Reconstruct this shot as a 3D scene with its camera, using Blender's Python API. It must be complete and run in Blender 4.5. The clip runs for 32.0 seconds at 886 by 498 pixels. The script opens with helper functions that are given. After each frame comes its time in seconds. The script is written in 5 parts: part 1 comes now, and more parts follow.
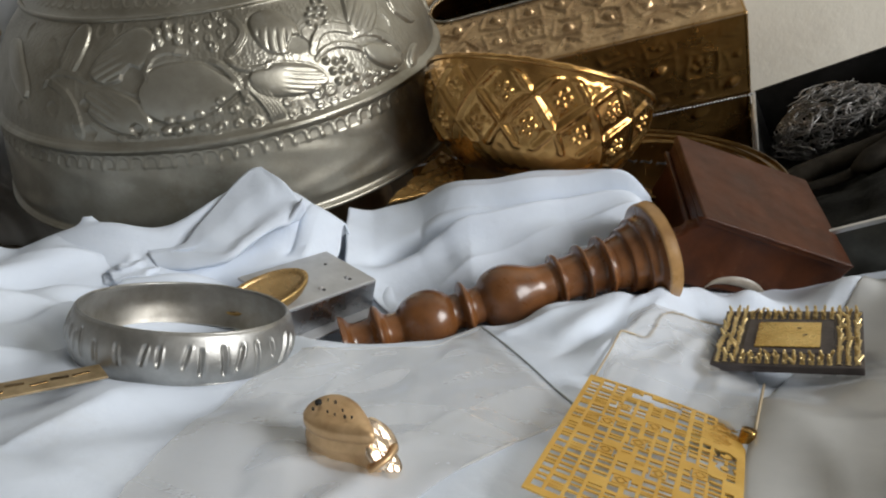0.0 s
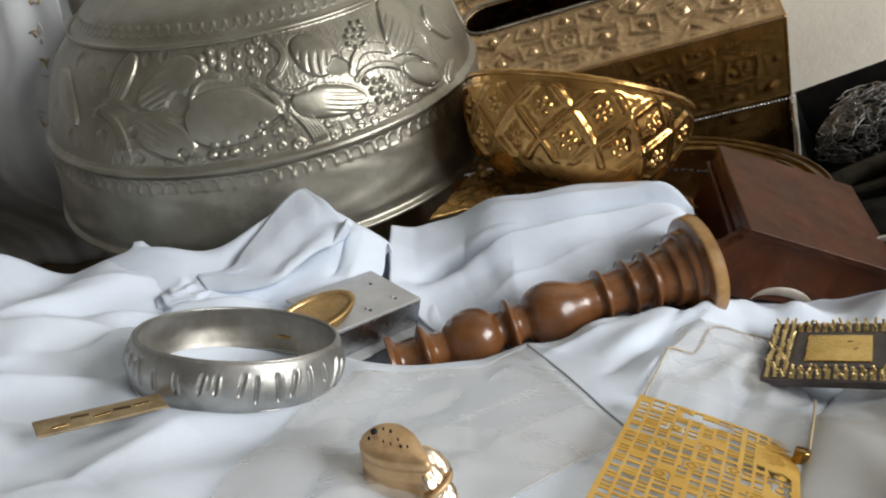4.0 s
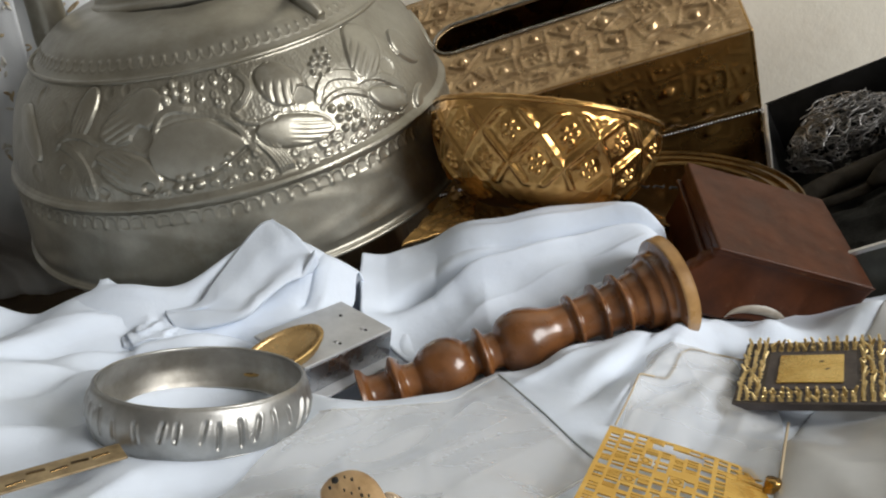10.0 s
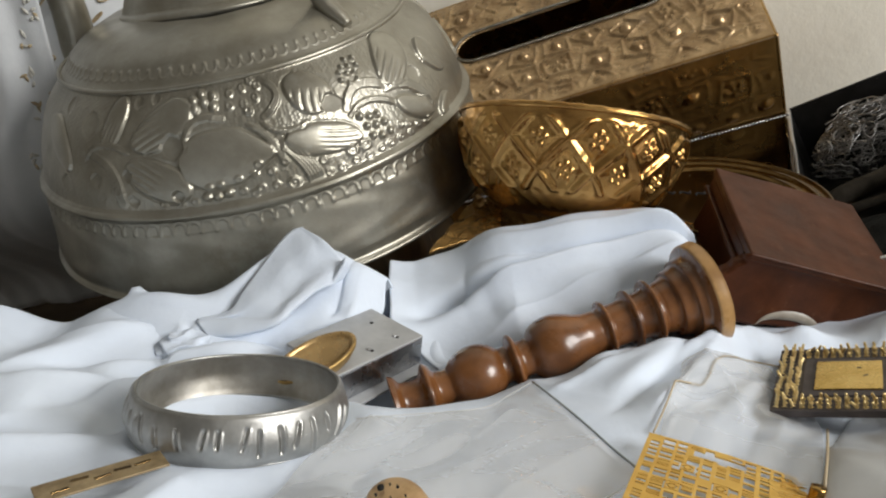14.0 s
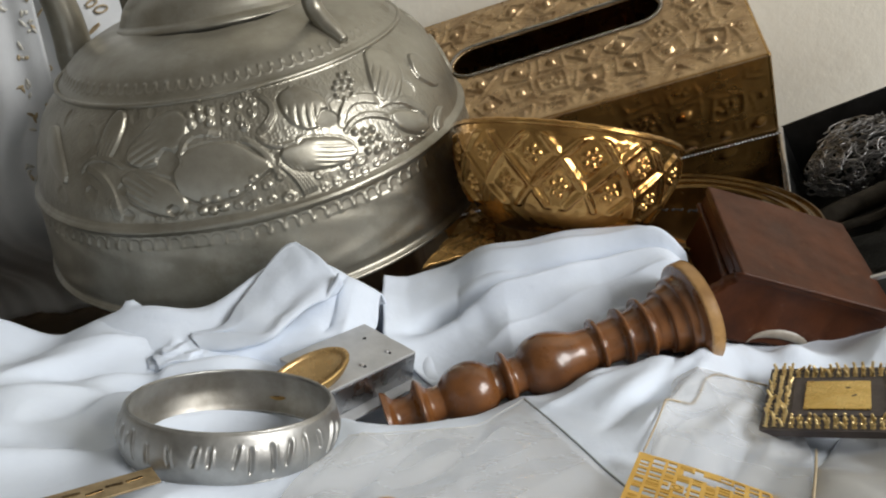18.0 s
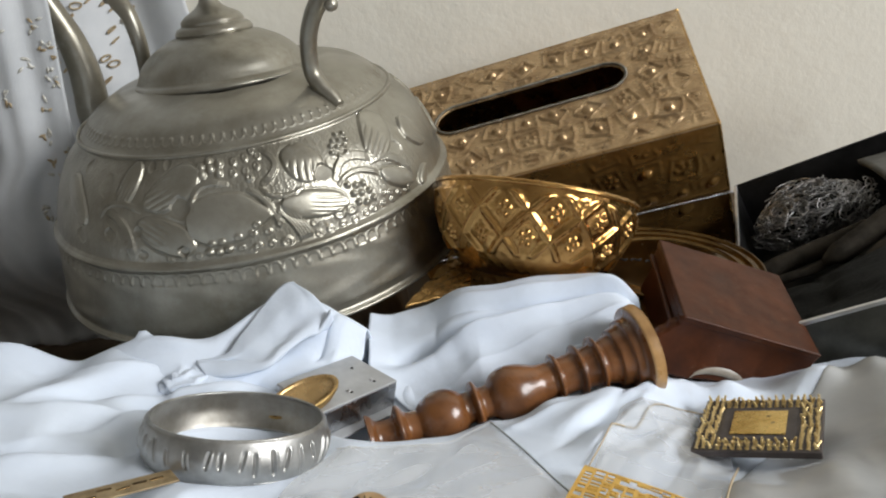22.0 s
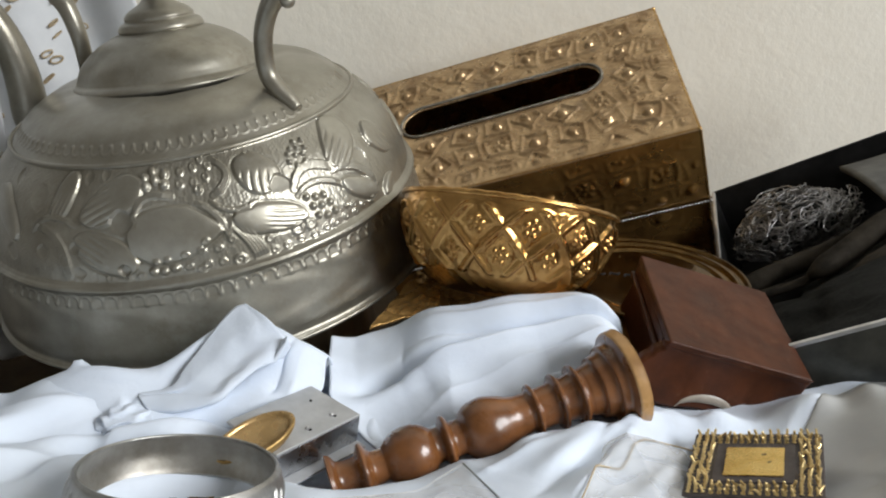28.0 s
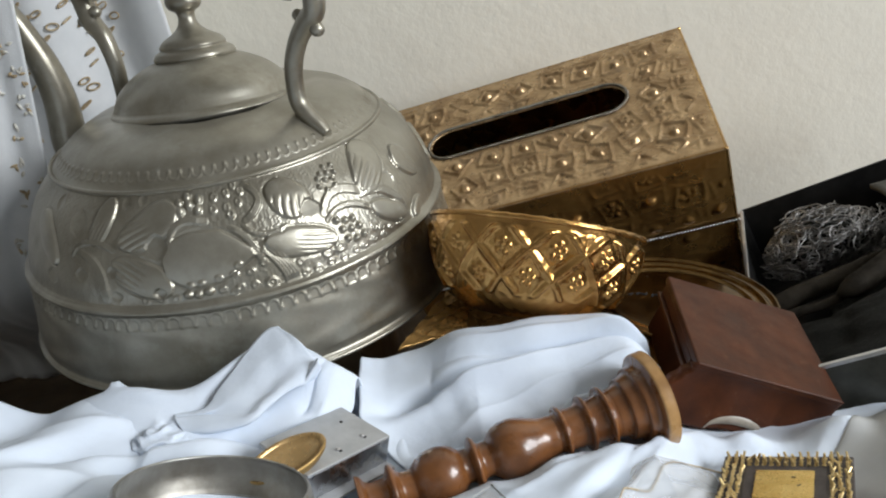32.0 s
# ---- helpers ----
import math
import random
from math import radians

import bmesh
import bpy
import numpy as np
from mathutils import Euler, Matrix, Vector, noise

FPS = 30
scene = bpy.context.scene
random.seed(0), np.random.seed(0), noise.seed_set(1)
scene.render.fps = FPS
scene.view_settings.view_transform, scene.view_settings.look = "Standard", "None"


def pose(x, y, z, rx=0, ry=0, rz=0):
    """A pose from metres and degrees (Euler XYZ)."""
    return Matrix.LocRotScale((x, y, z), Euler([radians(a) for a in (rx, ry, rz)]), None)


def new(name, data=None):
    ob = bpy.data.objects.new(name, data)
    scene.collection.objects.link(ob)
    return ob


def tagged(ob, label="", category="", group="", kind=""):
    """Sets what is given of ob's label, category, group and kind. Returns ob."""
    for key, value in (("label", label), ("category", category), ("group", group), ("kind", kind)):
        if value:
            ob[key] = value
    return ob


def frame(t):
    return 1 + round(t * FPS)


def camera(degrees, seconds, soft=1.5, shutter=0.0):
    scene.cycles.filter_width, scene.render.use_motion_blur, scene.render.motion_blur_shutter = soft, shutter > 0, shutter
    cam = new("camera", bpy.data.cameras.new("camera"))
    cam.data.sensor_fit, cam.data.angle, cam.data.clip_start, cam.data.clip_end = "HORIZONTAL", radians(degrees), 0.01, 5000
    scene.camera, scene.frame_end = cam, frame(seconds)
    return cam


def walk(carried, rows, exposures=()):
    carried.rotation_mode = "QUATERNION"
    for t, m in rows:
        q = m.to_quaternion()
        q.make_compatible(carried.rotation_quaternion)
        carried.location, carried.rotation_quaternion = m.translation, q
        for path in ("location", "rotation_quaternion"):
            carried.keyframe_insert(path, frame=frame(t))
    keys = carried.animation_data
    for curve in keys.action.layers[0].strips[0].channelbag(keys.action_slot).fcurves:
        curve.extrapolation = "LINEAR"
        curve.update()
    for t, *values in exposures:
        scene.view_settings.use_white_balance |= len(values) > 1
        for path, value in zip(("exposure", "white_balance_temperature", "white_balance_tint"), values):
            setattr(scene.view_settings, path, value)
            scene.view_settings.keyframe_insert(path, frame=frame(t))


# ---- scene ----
cam = camera(57.60, 32.0, soft=2.1)
# seconds, eye x y z, yaw, pitch, lean to the left
PATH = [
    (0, 0.00457, -0.00009, 0.19896, 7.776, -29.782, -11.083),
    (0.5, 0.00426, -0.00135, 0.19964, 8.240, -29.657, -10.480),
    (1, 0.00344, -0.00527, 0.19854, 8.763, -29.526, -10.745),
    (1.5, 0.00174, -0.00725, 0.20237, 9.093, -29.092, -10.675),
    (2, 0.00971, -0.00612, 0.20579, 10.066, -28.718, -12.545),
    (2.5, 0.00235, -0.00090, 0.21636, 9.649, -27.302, -13.090),
    (3, -0.00371, 0.00564, 0.20783, 9.311, -28.815, -12.722),
    (3.5, -0.00103, 0.00232, 0.20504, 10.210, -29.279, -13.299),
    (5.5, 0.00936, -0.00107, 0.21690, 10.012, -28.722, -14.554),
    (6, 0.01067, -0.00821, 0.21749, 9.720, -28.387, -14.730),
    (6.5, 0.01095, -0.00225, 0.21631, 10.063, -28.490, -15.073),
    (7, 0.01288, 0.00595, 0.21470, 9.279, -29.114, -15.103),
    (7.5, 0.00832, 0.00453, 0.21110, 9.478, -29.631, -14.998),
    (8, 0.00986, 0.00858, 0.21047, 9.022, -29.718, -14.977),
    (8.5, 0.01096, -0.00040, 0.21551, 8.682, -28.460, -14.384),
    (9, 0.00990, -0.00893, 0.21614, 9.308, -28.387, -14.427),
    (9.5, 0.01220, 0.00074, 0.21197, 9.309, -28.494, -14.902),
    (10, 0.00993, 0.00737, 0.20973, 9.327, -28.753, -14.896),
    (10.5, 0.00773, 0.00453, 0.20689, 9.128, -29.483, -14.910),
    (11, 0.01145, 0.00822, 0.20798, 9.455, -29.203, -15.727),
    (11.5, 0.00387, -0.00194, 0.21345, 11.392, -29.443, -15.756),
    (12, -0.00264, -0.00103, 0.20660, 10.412, -30.202, -14.857),
    (12.5, 0.00251, 0.00827, 0.20263, 10.478, -30.779, -15.555),
    (13, 0.00125, 0.00259, 0.20473, 9.200, -29.098, -14.443),
    (13.5, 0.00263, 0.00186, 0.20928, 9.389, -27.880, -14.789),
    (14, 0.00252, 0.00699, 0.21125, 10.015, -28.031, -15.439),
    (14.5, 0.00280, 0.00911, 0.21008, 9.302, -27.942, -15.493),
    (16.5, 0.00260, -0.00016, 0.21114, 9.273, -28.123, -14.153),
    (17, 0.00695, -0.00446, 0.21471, 10.099, -26.677, -13.820),
    (17.5, 0.00205, -0.00030, 0.21554, 9.590, -26.882, -14.515),
    (18, 0.00381, 0.00678, 0.21417, 9.420, -27.465, -14.684),
    (18.5, 0.00226, 0.00922, 0.21374, 9.386, -27.498, -14.615),
    (19, 0.00387, 0.01320, 0.21450, 9.714, -27.092, -14.816),
    (19.5, 0.00146, 0.01273, 0.22011, 8.437, -26.661, -13.094),
    (20, 0.00072, 0.00422, 0.22298, 8.526, -25.944, -13.020),
    (20.5, 0.00146, 0.00660, 0.22101, 8.625, -26.398, -12.997),
    (21, 0.00659, -0.00055, 0.22395, 8.327, -25.812, -12.943),
    (21.5, 0.01160, -0.02803, 0.23019, 7.253, -25.120, -12.614),
    (22, 0.01212, -0.03169, 0.23272, 7.485, -24.662, -12.687),
    (22.5, 0.01377, -0.01522, 0.22917, 6.512, -25.868, -12.393),
    (23, 0.01731, -0.01167, 0.22864, 6.501, -26.317, -12.692),
    (23.5, 0.01594, -0.00596, 0.22687, 5.991, -26.113, -12.654),
    (24, 0.01443, 0.00072, 0.22664, 5.966, -25.894, -12.498),
    (24.5, 0.01582, 0.00167, 0.22609, 5.877, -26.315, -12.567),
    (25, 0.01423, -0.00077, 0.22623, 6.508, -27.068, -12.614),
    (25.5, 0.01436, 0.00688, 0.22842, 6.764, -26.716, -12.969),
    (27.5, 0.01059, -0.00119, 0.23064, 5.814, -25.591, -11.866),
    (28, 0.00990, -0.00053, 0.23031, 4.979, -25.624, -11.704),
    (28.5, 0.01224, 0.00129, 0.22900, 5.191, -25.728, -12.084),
    (29, 0.01341, 0.00326, 0.22962, 5.333, -25.416, -12.366),
    (29.5, 0.01665, 0.00705, 0.22956, 5.315, -25.668, -12.879),
    (30, 0.01724, 0.00672, 0.23311, 5.830, -25.381, -12.943),
    (30.5, 0.01111, 0.00017, 0.23654, 5.398, -24.442, -12.188),
    (31, 0.00839, -0.00686, 0.23618, 6.088, -23.961, -11.590),
    (31.5, 0.01156, -0.00906, 0.23970, 6.298, -23.644, -12.233),
    (32, 0.01092, -0.00356, 0.23504, 6.843, -24.125, -12.811),
]
EXPOSURE = 0.05
walk(cam, [(t, pose(x, y, z, 90 + pitch, 0, yaw) @ pose(0, 0, 0, 0, 0, lean)) for t, x, y, z, yaw, pitch, lean in PATH],
     exposures=[(0, EXPOSURE - 0.22, 6650, 10), (2, EXPOSURE - 0.20, 6650, 10), (3, EXPOSURE - 0.09, 6680, 10), (6, EXPOSURE - 0.05, 6690, 10), (10.5, EXPOSURE - 0.05, 6720, 10), (12, EXPOSURE - 0.22, 6650, 10), (14, EXPOSURE - 0.06, 6800, 10), (18, EXPOSURE - 0.06, 6750, 10), (19, EXPOSURE - 0.01, 6700, 10), (21, EXPOSURE + 0.05, 6620, 10), (23, EXPOSURE + 0.07, 6450, 10),
                (28, EXPOSURE + 0.10, 6500, 10), (30, EXPOSURE + 0.10, 6380, 9), (32, EXPOSURE + 0.10, 6330, 9)])

# ---- light ----
world = bpy.data.worlds.new("world")
scene.world = world
world.use_nodes = True
sky = world.node_tree.nodes.new("ShaderNodeTexSky")
sky.sky_type, sky.sun_disc = "NISHITA", False
sky.sun_elevation, sky.sun_rotation = radians(35), radians(60)
world.node_tree.links.new(sky.outputs[0], world.node_tree.nodes["Background"].inputs[0])
world.node_tree.nodes["Background"].inputs[1].default_value = 0.12
ROOM = dict(x0=-1.3, x1=1.5, y0=-1.9, y1=0.66, z0=-0.75, z1=1.75)
TABLE = -0.065


def area(name, m, sx, sy, power, color):
    lamp = bpy.data.lights.new(name, "AREA")
    lamp.shape, lamp.size, lamp.size_y, lamp.energy, lamp.color = "RECTANGLE", sx, sy, power, color
    ob = new(name, lamp)
    ob.matrix_world = m
    return ob


for window_y in (-0.69, -0.21):
    area("window_light", pose(1.47, window_y, 0.75, 0, 90, 0), 0.85, 0.40, 20.5, (0.925, 0.935, 0.945))


# ---- materials ----
def material(name, color=(0.8, 0.8, 0.8), rough=0.5, metal=0.0):
    mat = bpy.data.materials.new(name)
    mat.use_nodes = True
    b = mat.node_tree.nodes["Principled BSDF"]
    b.inputs["Base Color"].default_value = (*color, 1)
    b.inputs["Roughness"].default_value, b.inputs["Metallic"].default_value = rough, metal
    return mat


def node(mat, kind, **inputs):
    n = mat.node_tree.nodes.new(kind)
    for key, value in inputs.items():
        n.inputs[key.replace("_", " ")].default_value = value
    return n


def coords(mat, kind="Object"):
    return node(mat, "ShaderNodeTexCoord").outputs[kind]


def noise_of(mat, scale, detail=4.0, rough=0.6, where=None):
    n = node(mat, "ShaderNodeTexNoise", Scale=scale, Detail=detail, Roughness=rough)
    mat.node_tree.links.new(where or coords(mat), n.inputs["Vector"])
    return n.outputs["Fac"]


def ramp_of(mat, source, stops):
    r = node(mat, "ShaderNodeValToRGB")
    mat.node_tree.links.new(source, r.inputs[0])
    while len(r.color_ramp.elements) < len(stops):
        r.color_ramp.elements.new(0.5)
    for e, (at, c) in zip(r.color_ramp.elements, stops):
        e.position, e.color = at, (*c, 1) if len(c) == 3 else c
    return r.outputs[0]


def feed(mat, source, key):
    mat.node_tree.links.new(source, mat.node_tree.nodes["Principled BSDF"].inputs[key])


def grey(v):
    return (v, v, v)


def bump(mat, source, strength, distance, below=None):
    b = node(mat, "ShaderNodeBump", Strength=strength, Distance=distance)
    mat.node_tree.links.new(source, b.inputs["Height"])
    if below:
        mat.node_tree.links.new(below, b.inputs["Normal"])
    feed(mat, b.outputs[0], "Normal")
    return b.outputs[0]


def worn(name, dark, light, scale, rough=(0.3, 0.5), metal=0.0, fine=600, relief=0.15, depth=0.0006):
    """A surface with stains at one scale, grain at a finer one, and uneven gloss."""
    mat = material(name, light, rough[0], metal)
    feed(mat, ramp_of(mat, noise_of(mat, scale, 6, 0.65), [(0.35, dark), (0.65, light)]), "Base Color")
    feed(mat, ramp_of(mat, noise_of(mat, scale * 2.3, 5), [(0.3, grey(rough[0])), (0.7, grey(rough[1]))]), "Roughness")
    bump(mat, noise_of(mat, fine, 3), relief, depth)
    return mat


def stain(mat, color, scale, start, full, amount):
    """Blotches of another colour over a worn surface."""
    nodes, links = mat.node_tree.nodes, mat.node_tree.links
    base = nodes["Principled BSDF"].inputs["Base Color"]
    mix = nodes.new("ShaderNodeMixRGB")
    mix.inputs[2].default_value = (*color, 1)
    links.new(ramp_of(mat, noise_of(mat, scale, 7, 0.7), [(start, grey(0.0)), (full, grey(amount))]), mix.inputs[0])
    links.new(base.links[0].from_socket, mix.inputs[1])
    links.new(mix.outputs[0], base)


PEWTER = worn("pewter", (0.27, 0.250, 0.200), (0.42, 0.400, 0.340), 22, (0.29, 0.42), 0.78, 500, 0.08)
BANGLE = worn("brushed_silver", (0.37, 0.365, 0.345), (0.57, 0.565, 0.54), 60, (0.36, 0.50), 1.0, 900, 0.08)
BANGLE_INSIDE = worn("shaded_silver", (0.30, 0.28, 0.24), (0.46, 0.44, 0.40), 60, (0.42, 0.55), 1.0, 900, 0.08)
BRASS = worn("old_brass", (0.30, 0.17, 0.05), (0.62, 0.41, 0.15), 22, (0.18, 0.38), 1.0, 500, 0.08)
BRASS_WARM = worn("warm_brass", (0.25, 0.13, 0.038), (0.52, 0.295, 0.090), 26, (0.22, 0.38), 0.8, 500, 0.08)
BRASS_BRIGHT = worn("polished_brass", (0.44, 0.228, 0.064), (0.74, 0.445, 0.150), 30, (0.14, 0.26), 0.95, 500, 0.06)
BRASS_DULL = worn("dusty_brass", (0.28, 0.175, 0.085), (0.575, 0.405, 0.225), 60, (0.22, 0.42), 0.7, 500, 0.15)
BRASS_DARK = worn("darkened_brass", (0.06, 0.036, 0.014), (0.19, 0.118, 0.046), 40, (0.14, 0.28), 1.0, 500, 0.06)
TRAY_BRASS = worn("dull_golden_brass", (0.30, 0.165, 0.050), (0.56, 0.34, 0.115), 45, (0.22, 0.36), 0.65, 500, 0.10)
WOOD = worn("turned_wood", (0.10, 0.036, 0.010), (0.25, 0.098, 0.030), 45, (0.24, 0.36), 0.0, 700, 0.05)
MAHOGANY = worn("mahogany", (0.038, 0.0112, 0.0038), (0.083, 0.0245, 0.0078), 40, (0.40, 0.56), 0.0, 700, 0.1)
CLOTH = worn("white_cotton", (0.645, 0.715, 0.82), (0.72, 0.79, 0.885), 12, (0.85, 0.95), 0.0, 2500, 0.2, 0.0003)
CLOTH_GREY = worn("grey_cotton", (0.345, 0.35, 0.345), (0.43, 0.435, 0.43), 14, (0.65, 0.8), 0.0, 2500, 0.2, 0.0003)
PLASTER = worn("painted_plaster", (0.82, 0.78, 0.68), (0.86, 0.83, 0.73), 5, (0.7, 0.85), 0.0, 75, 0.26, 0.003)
# for the unseen walls and ceiling, darkened to cut bounced light and reflections
PLASTER_DIM = worn("dimmed_plaster", (0.23, 0.22, 0.20), (0.30, 0.29, 0.27), 5, (0.7, 0.85), 0.0, 60, 0.2, 0.003)
SILVER_THREAD = worn("silver_thread", (0.50, 0.48, 0.42), (0.68, 0.66, 0.60), 300, (0.35, 0.5), 0.2, 1500, 0.2)
LACE = worn("curtain_cloth", (0.60, 0.62, 0.635), (0.70, 0.715, 0.725), 20, (0.8, 0.9), 0.0, 900, 0.3)
TRAY = worn("dark_tray", (0.006, 0.006, 0.006), (0.022, 0.022, 0.022), 30, (0.4, 0.6), 0.3, 400, 0.1)
TRAY_LIT_SIDE = worn("lit_tray_side", (0.035, 0.035, 0.030), (0.10, 0.10, 0.085), 30, (0.3, 0.45), 0.5, 400, 0.1)
STEEL = worn("bright_steel", (0.5, 0.5, 0.5), (0.7, 0.7, 0.72), 60, (0.3, 0.45), 1.0, 900, 0.05)
DIM_STEEL = worn("tarnished_steel", (0.16, 0.145, 0.12), (0.34, 0.32, 0.28), 80, (0.3, 0.45), 1.0, 900, 0.05)
WOOL = worn("steel_wool", (0.16, 0.155, 0.15), (0.46, 0.45, 0.45), 90, (0.35, 0.5), 0.9, 900, 0.05)
SOOT_AND_SHADE = worn("sooty_cloth", (0.010, 0.0105, 0.010), (0.036, 0.037, 0.033), 60, (0.75, 0.95), 0.0, 260, 0.8, 0.002)
STICK = worn("dry_stick", (0.016, 0.013, 0.009), (0.055, 0.046, 0.034), 70, (0.7, 0.9), 0.0, 300, 0.4)
ALUMINIUM = worn("aluminium", (0.42, 0.43, 0.44), (0.54, 0.55, 0.56), 60, (0.38, 0.5), 0.45, 900, 0.05)
ALUMINIUM_SIDE = worn("polished_aluminium", (0.42, 0.43, 0.45), (0.54, 0.55, 0.57), 60, (0.22, 0.32), 1.0, 900, 0.05)
ROSE_BRIGHT = worn("rose_gold_highlight", (0.76, 0.58, 0.40), (0.90, 0.75, 0.58), 120, (0.16, 0.28), 1.0, 900, 0.05)
CERAMIC = worn("chip_ceramic", (0.05, 0.04, 0.04), (0.09, 0.075, 0.07), 90, (0.5, 0.7), 0.0, 900, 0.1)
GOLD = worn("gold_plate", (0.72, 0.48, 0.14), (0.88, 0.64, 0.24), 120, (0.18, 0.34), 1.0, 900, 0.05)
PIN_GOLD = worn("pin_gold", (0.60, 0.44, 0.18), (0.84, 0.66, 0.34), 120, (0.28, 0.42), 0.5, 900, 0.05)
ETCHED = worn("etched_gold_sheet", (0.68, 0.40, 0.08), (0.82, 0.535, 0.14), 90, (0.35, 0.5), 0.5, 900, 0.05)
ROSE = worn("rose_gold", (0.52, 0.33, 0.17), (0.76, 0.53, 0.30), 120, (0.30, 0.45), 0.7, 900, 0.05)
TABLETOP = worn("dark_wood", (0.05, 0.032, 0.018), (0.13, 0.085, 0.045), 18, (0.45, 0.7), 0.0, 300, 0.2)
FLOORING = worn("floor_tile", (0.3, 0.26, 0.22), (0.42, 0.37, 0.31), 6, (0.4, 0.6))
RAG = worn("grey_felt", (0.09, 0.09, 0.085), (0.16, 0.16, 0.15), 40, (0.8, 0.95), 0.0, 900, 0.4)
LIT_EDGE = worn("lit_edge_wood", (0.24, 0.21, 0.165), (0.38, 0.34, 0.285), 80, (0.35, 0.5), 0.0, 700, 0.1)
WOOD_PALE = worn("pale_turned_wood", (0.28, 0.15, 0.055), (0.46, 0.27, 0.11), 60, (0.25, 0.4), 0.0, 700, 0.05)
GOLD_DULL = worn("dull_gold", (0.34, 0.21, 0.07), (0.58, 0.39, 0.15), 120, (0.3, 0.5), 0.75, 900, 0.1)
GOLD_SMOOTH = worn("smooth_gold", (0.40, 0.255, 0.105), (0.52, 0.35, 0.16), 90, (0.22, 0.32), 0.6, 900, 0.03)
TAN_METAL = worn("stained_gold_strip", (0.18, 0.125, 0.060), (0.38, 0.285, 0.155), 160, (0.45, 0.65), 0.1, 900, 0.1)
FLAKE = worn("brown_gold_flake", (0.13, 0.075, 0.030), (0.36, 0.23, 0.10), 160, (0.25, 0.45), 0.6, 900, 0.1)
THREAD = worn("gold_thread", (0.30, 0.22, 0.12), (0.55, 0.44, 0.28), 200, (0.4, 0.6), 0.2, 900, 0.1)
EDGE_DARK = material("film_edge_dark", (0.22, 0.25, 0.25), 0.3)
EDGE_PALE = material("film_edge_pale", (0.58, 0.58, 0.56), 0.4)
EDGE_TAN = material("film_edge_tan", (0.46, 0.37, 0.24), 0.4)


stain(PEWTER, (0.20, 0.145, 0.09), 26, 0.58, 0.76, 0.45)
stain(PEWTER, (0.17, 0.160, 0.12), 13, 0.52, 0.66, 0.40)
stain(PEWTER, (0.50, 0.49, 0.44), 75, 0.56, 0.70, 0.3)
bump(CLOTH, noise_of(CLOTH, 85, 5, 0.55), 0.30, 0.0022, below=CLOTH.node_tree.nodes["Bump"].outputs[0])
stain(CLOTH, (0.58, 0.60, 0.62), 26, 0.58, 0.78, 0.45)
stain(MAHOGANY, (0.16, 0.085, 0.045), 150, 0.60, 0.72, 0.4)
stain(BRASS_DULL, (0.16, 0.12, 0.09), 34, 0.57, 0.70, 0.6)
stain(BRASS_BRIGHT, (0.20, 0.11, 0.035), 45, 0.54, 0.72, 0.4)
stain(WOOD, (0.05, 0.017, 0.006), 90, 0.55, 0.72, 0.6)
stain(BANGLE, (0.26, 0.24, 0.20), 50, 0.55, 0.75, 0.6)
stain(PLASTER, (0.70, 0.66, 0.57), 9, 0.52, 0.75, 0.5)


for varnished, weight in ((CLOTH_GREY, 0.65), (BRASS_BRIGHT, 0.35), (BRASS_WARM, 0.5), (WOOD, 0.38), (MAHOGANY, 0.05)):
    shader = varnished.node_tree.nodes["Principled BSDF"]
    shader.inputs["Coat Weight"].default_value, shader.inputs["Coat Roughness"].default_value = weight, 0.12


for matte in (SOOT_AND_SHADE, RAG, STICK, TRAY, MAHOGANY):
    matte.node_tree.nodes["Principled BSDF"].inputs["Specular IOR Level"].default_value = 0.22


def film_material():
    """Thin clear film: mostly see-through, slightly milky, with a gloss."""
    mat = material("clear_film", (0.68, 0.668, 0.640), 0.09)
    nodes, links = mat.node_tree.nodes, mat.node_tree.links
    bump(mat, noise_of(mat, 130, 3), 0.25, 0.001)
    clear, mix = node(mat, "ShaderNodeBsdfTransparent"), node(mat, "ShaderNodeMixShader", Fac=0.38)
    links.new(clear.outputs[0], mix.inputs[1])
    links.new(nodes["Principled BSDF"].outputs[0], mix.inputs[2])
    links.new(mix.outputs[0], nodes["Material Output"].inputs["Surface"])
    return mat


FILM = film_material()
HOLE = material("black_inside", (0.004, 0.004, 0.004), 0.8)


# ---- mesh helpers ----
def finish(ob, mat, smooth=True):
    if mat:
        ob.data.materials.append(mat)
    if smooth:
        for p in ob.data.polygons:
            p.use_smooth = True
    return ob


def mesh_of(name, verts, faces, mat, parent=None, label="", smooth=True, at=None):
    data = bpy.data.meshes.new(name)
    data.from_pydata([tuple(v) for v in verts], [], faces)
    data.update()
    ob = finish(new(name, data), mat, smooth)
    if parent:
        ob.parent = parent
    if at is not None:
        ob.matrix_basis = at
    if label:
        ob["label"] = label
    return ob


def part(name, bm, mat, parent, label="", smooth=False, at=None):
    data = bpy.data.meshes.new(name)
    bm.to_mesh(data)
    bm.free()
    ob = finish(new(name, data), mat, smooth)
    if parent:
        ob.parent = parent
    if at is not None:
        ob.matrix_basis = at
    if label:
        ob["label"] = label
    return ob


def empty(name, m, label, category, group="", kind=""):
    ob = new(name)
    ob.empty_display_size = 0.01
    ob.matrix_world = m
    return tagged(ob, label, category, group, kind)


def grid_faces(rows, cols, wrap=False):
    out = []
    for i in range(rows - 1):
        for j in range(cols if wrap else cols - 1):
            k = (j + 1) % cols
            out.append((i * cols + j, i * cols + k, (i + 1) * cols + k, (i + 1) * cols + j))
    return out


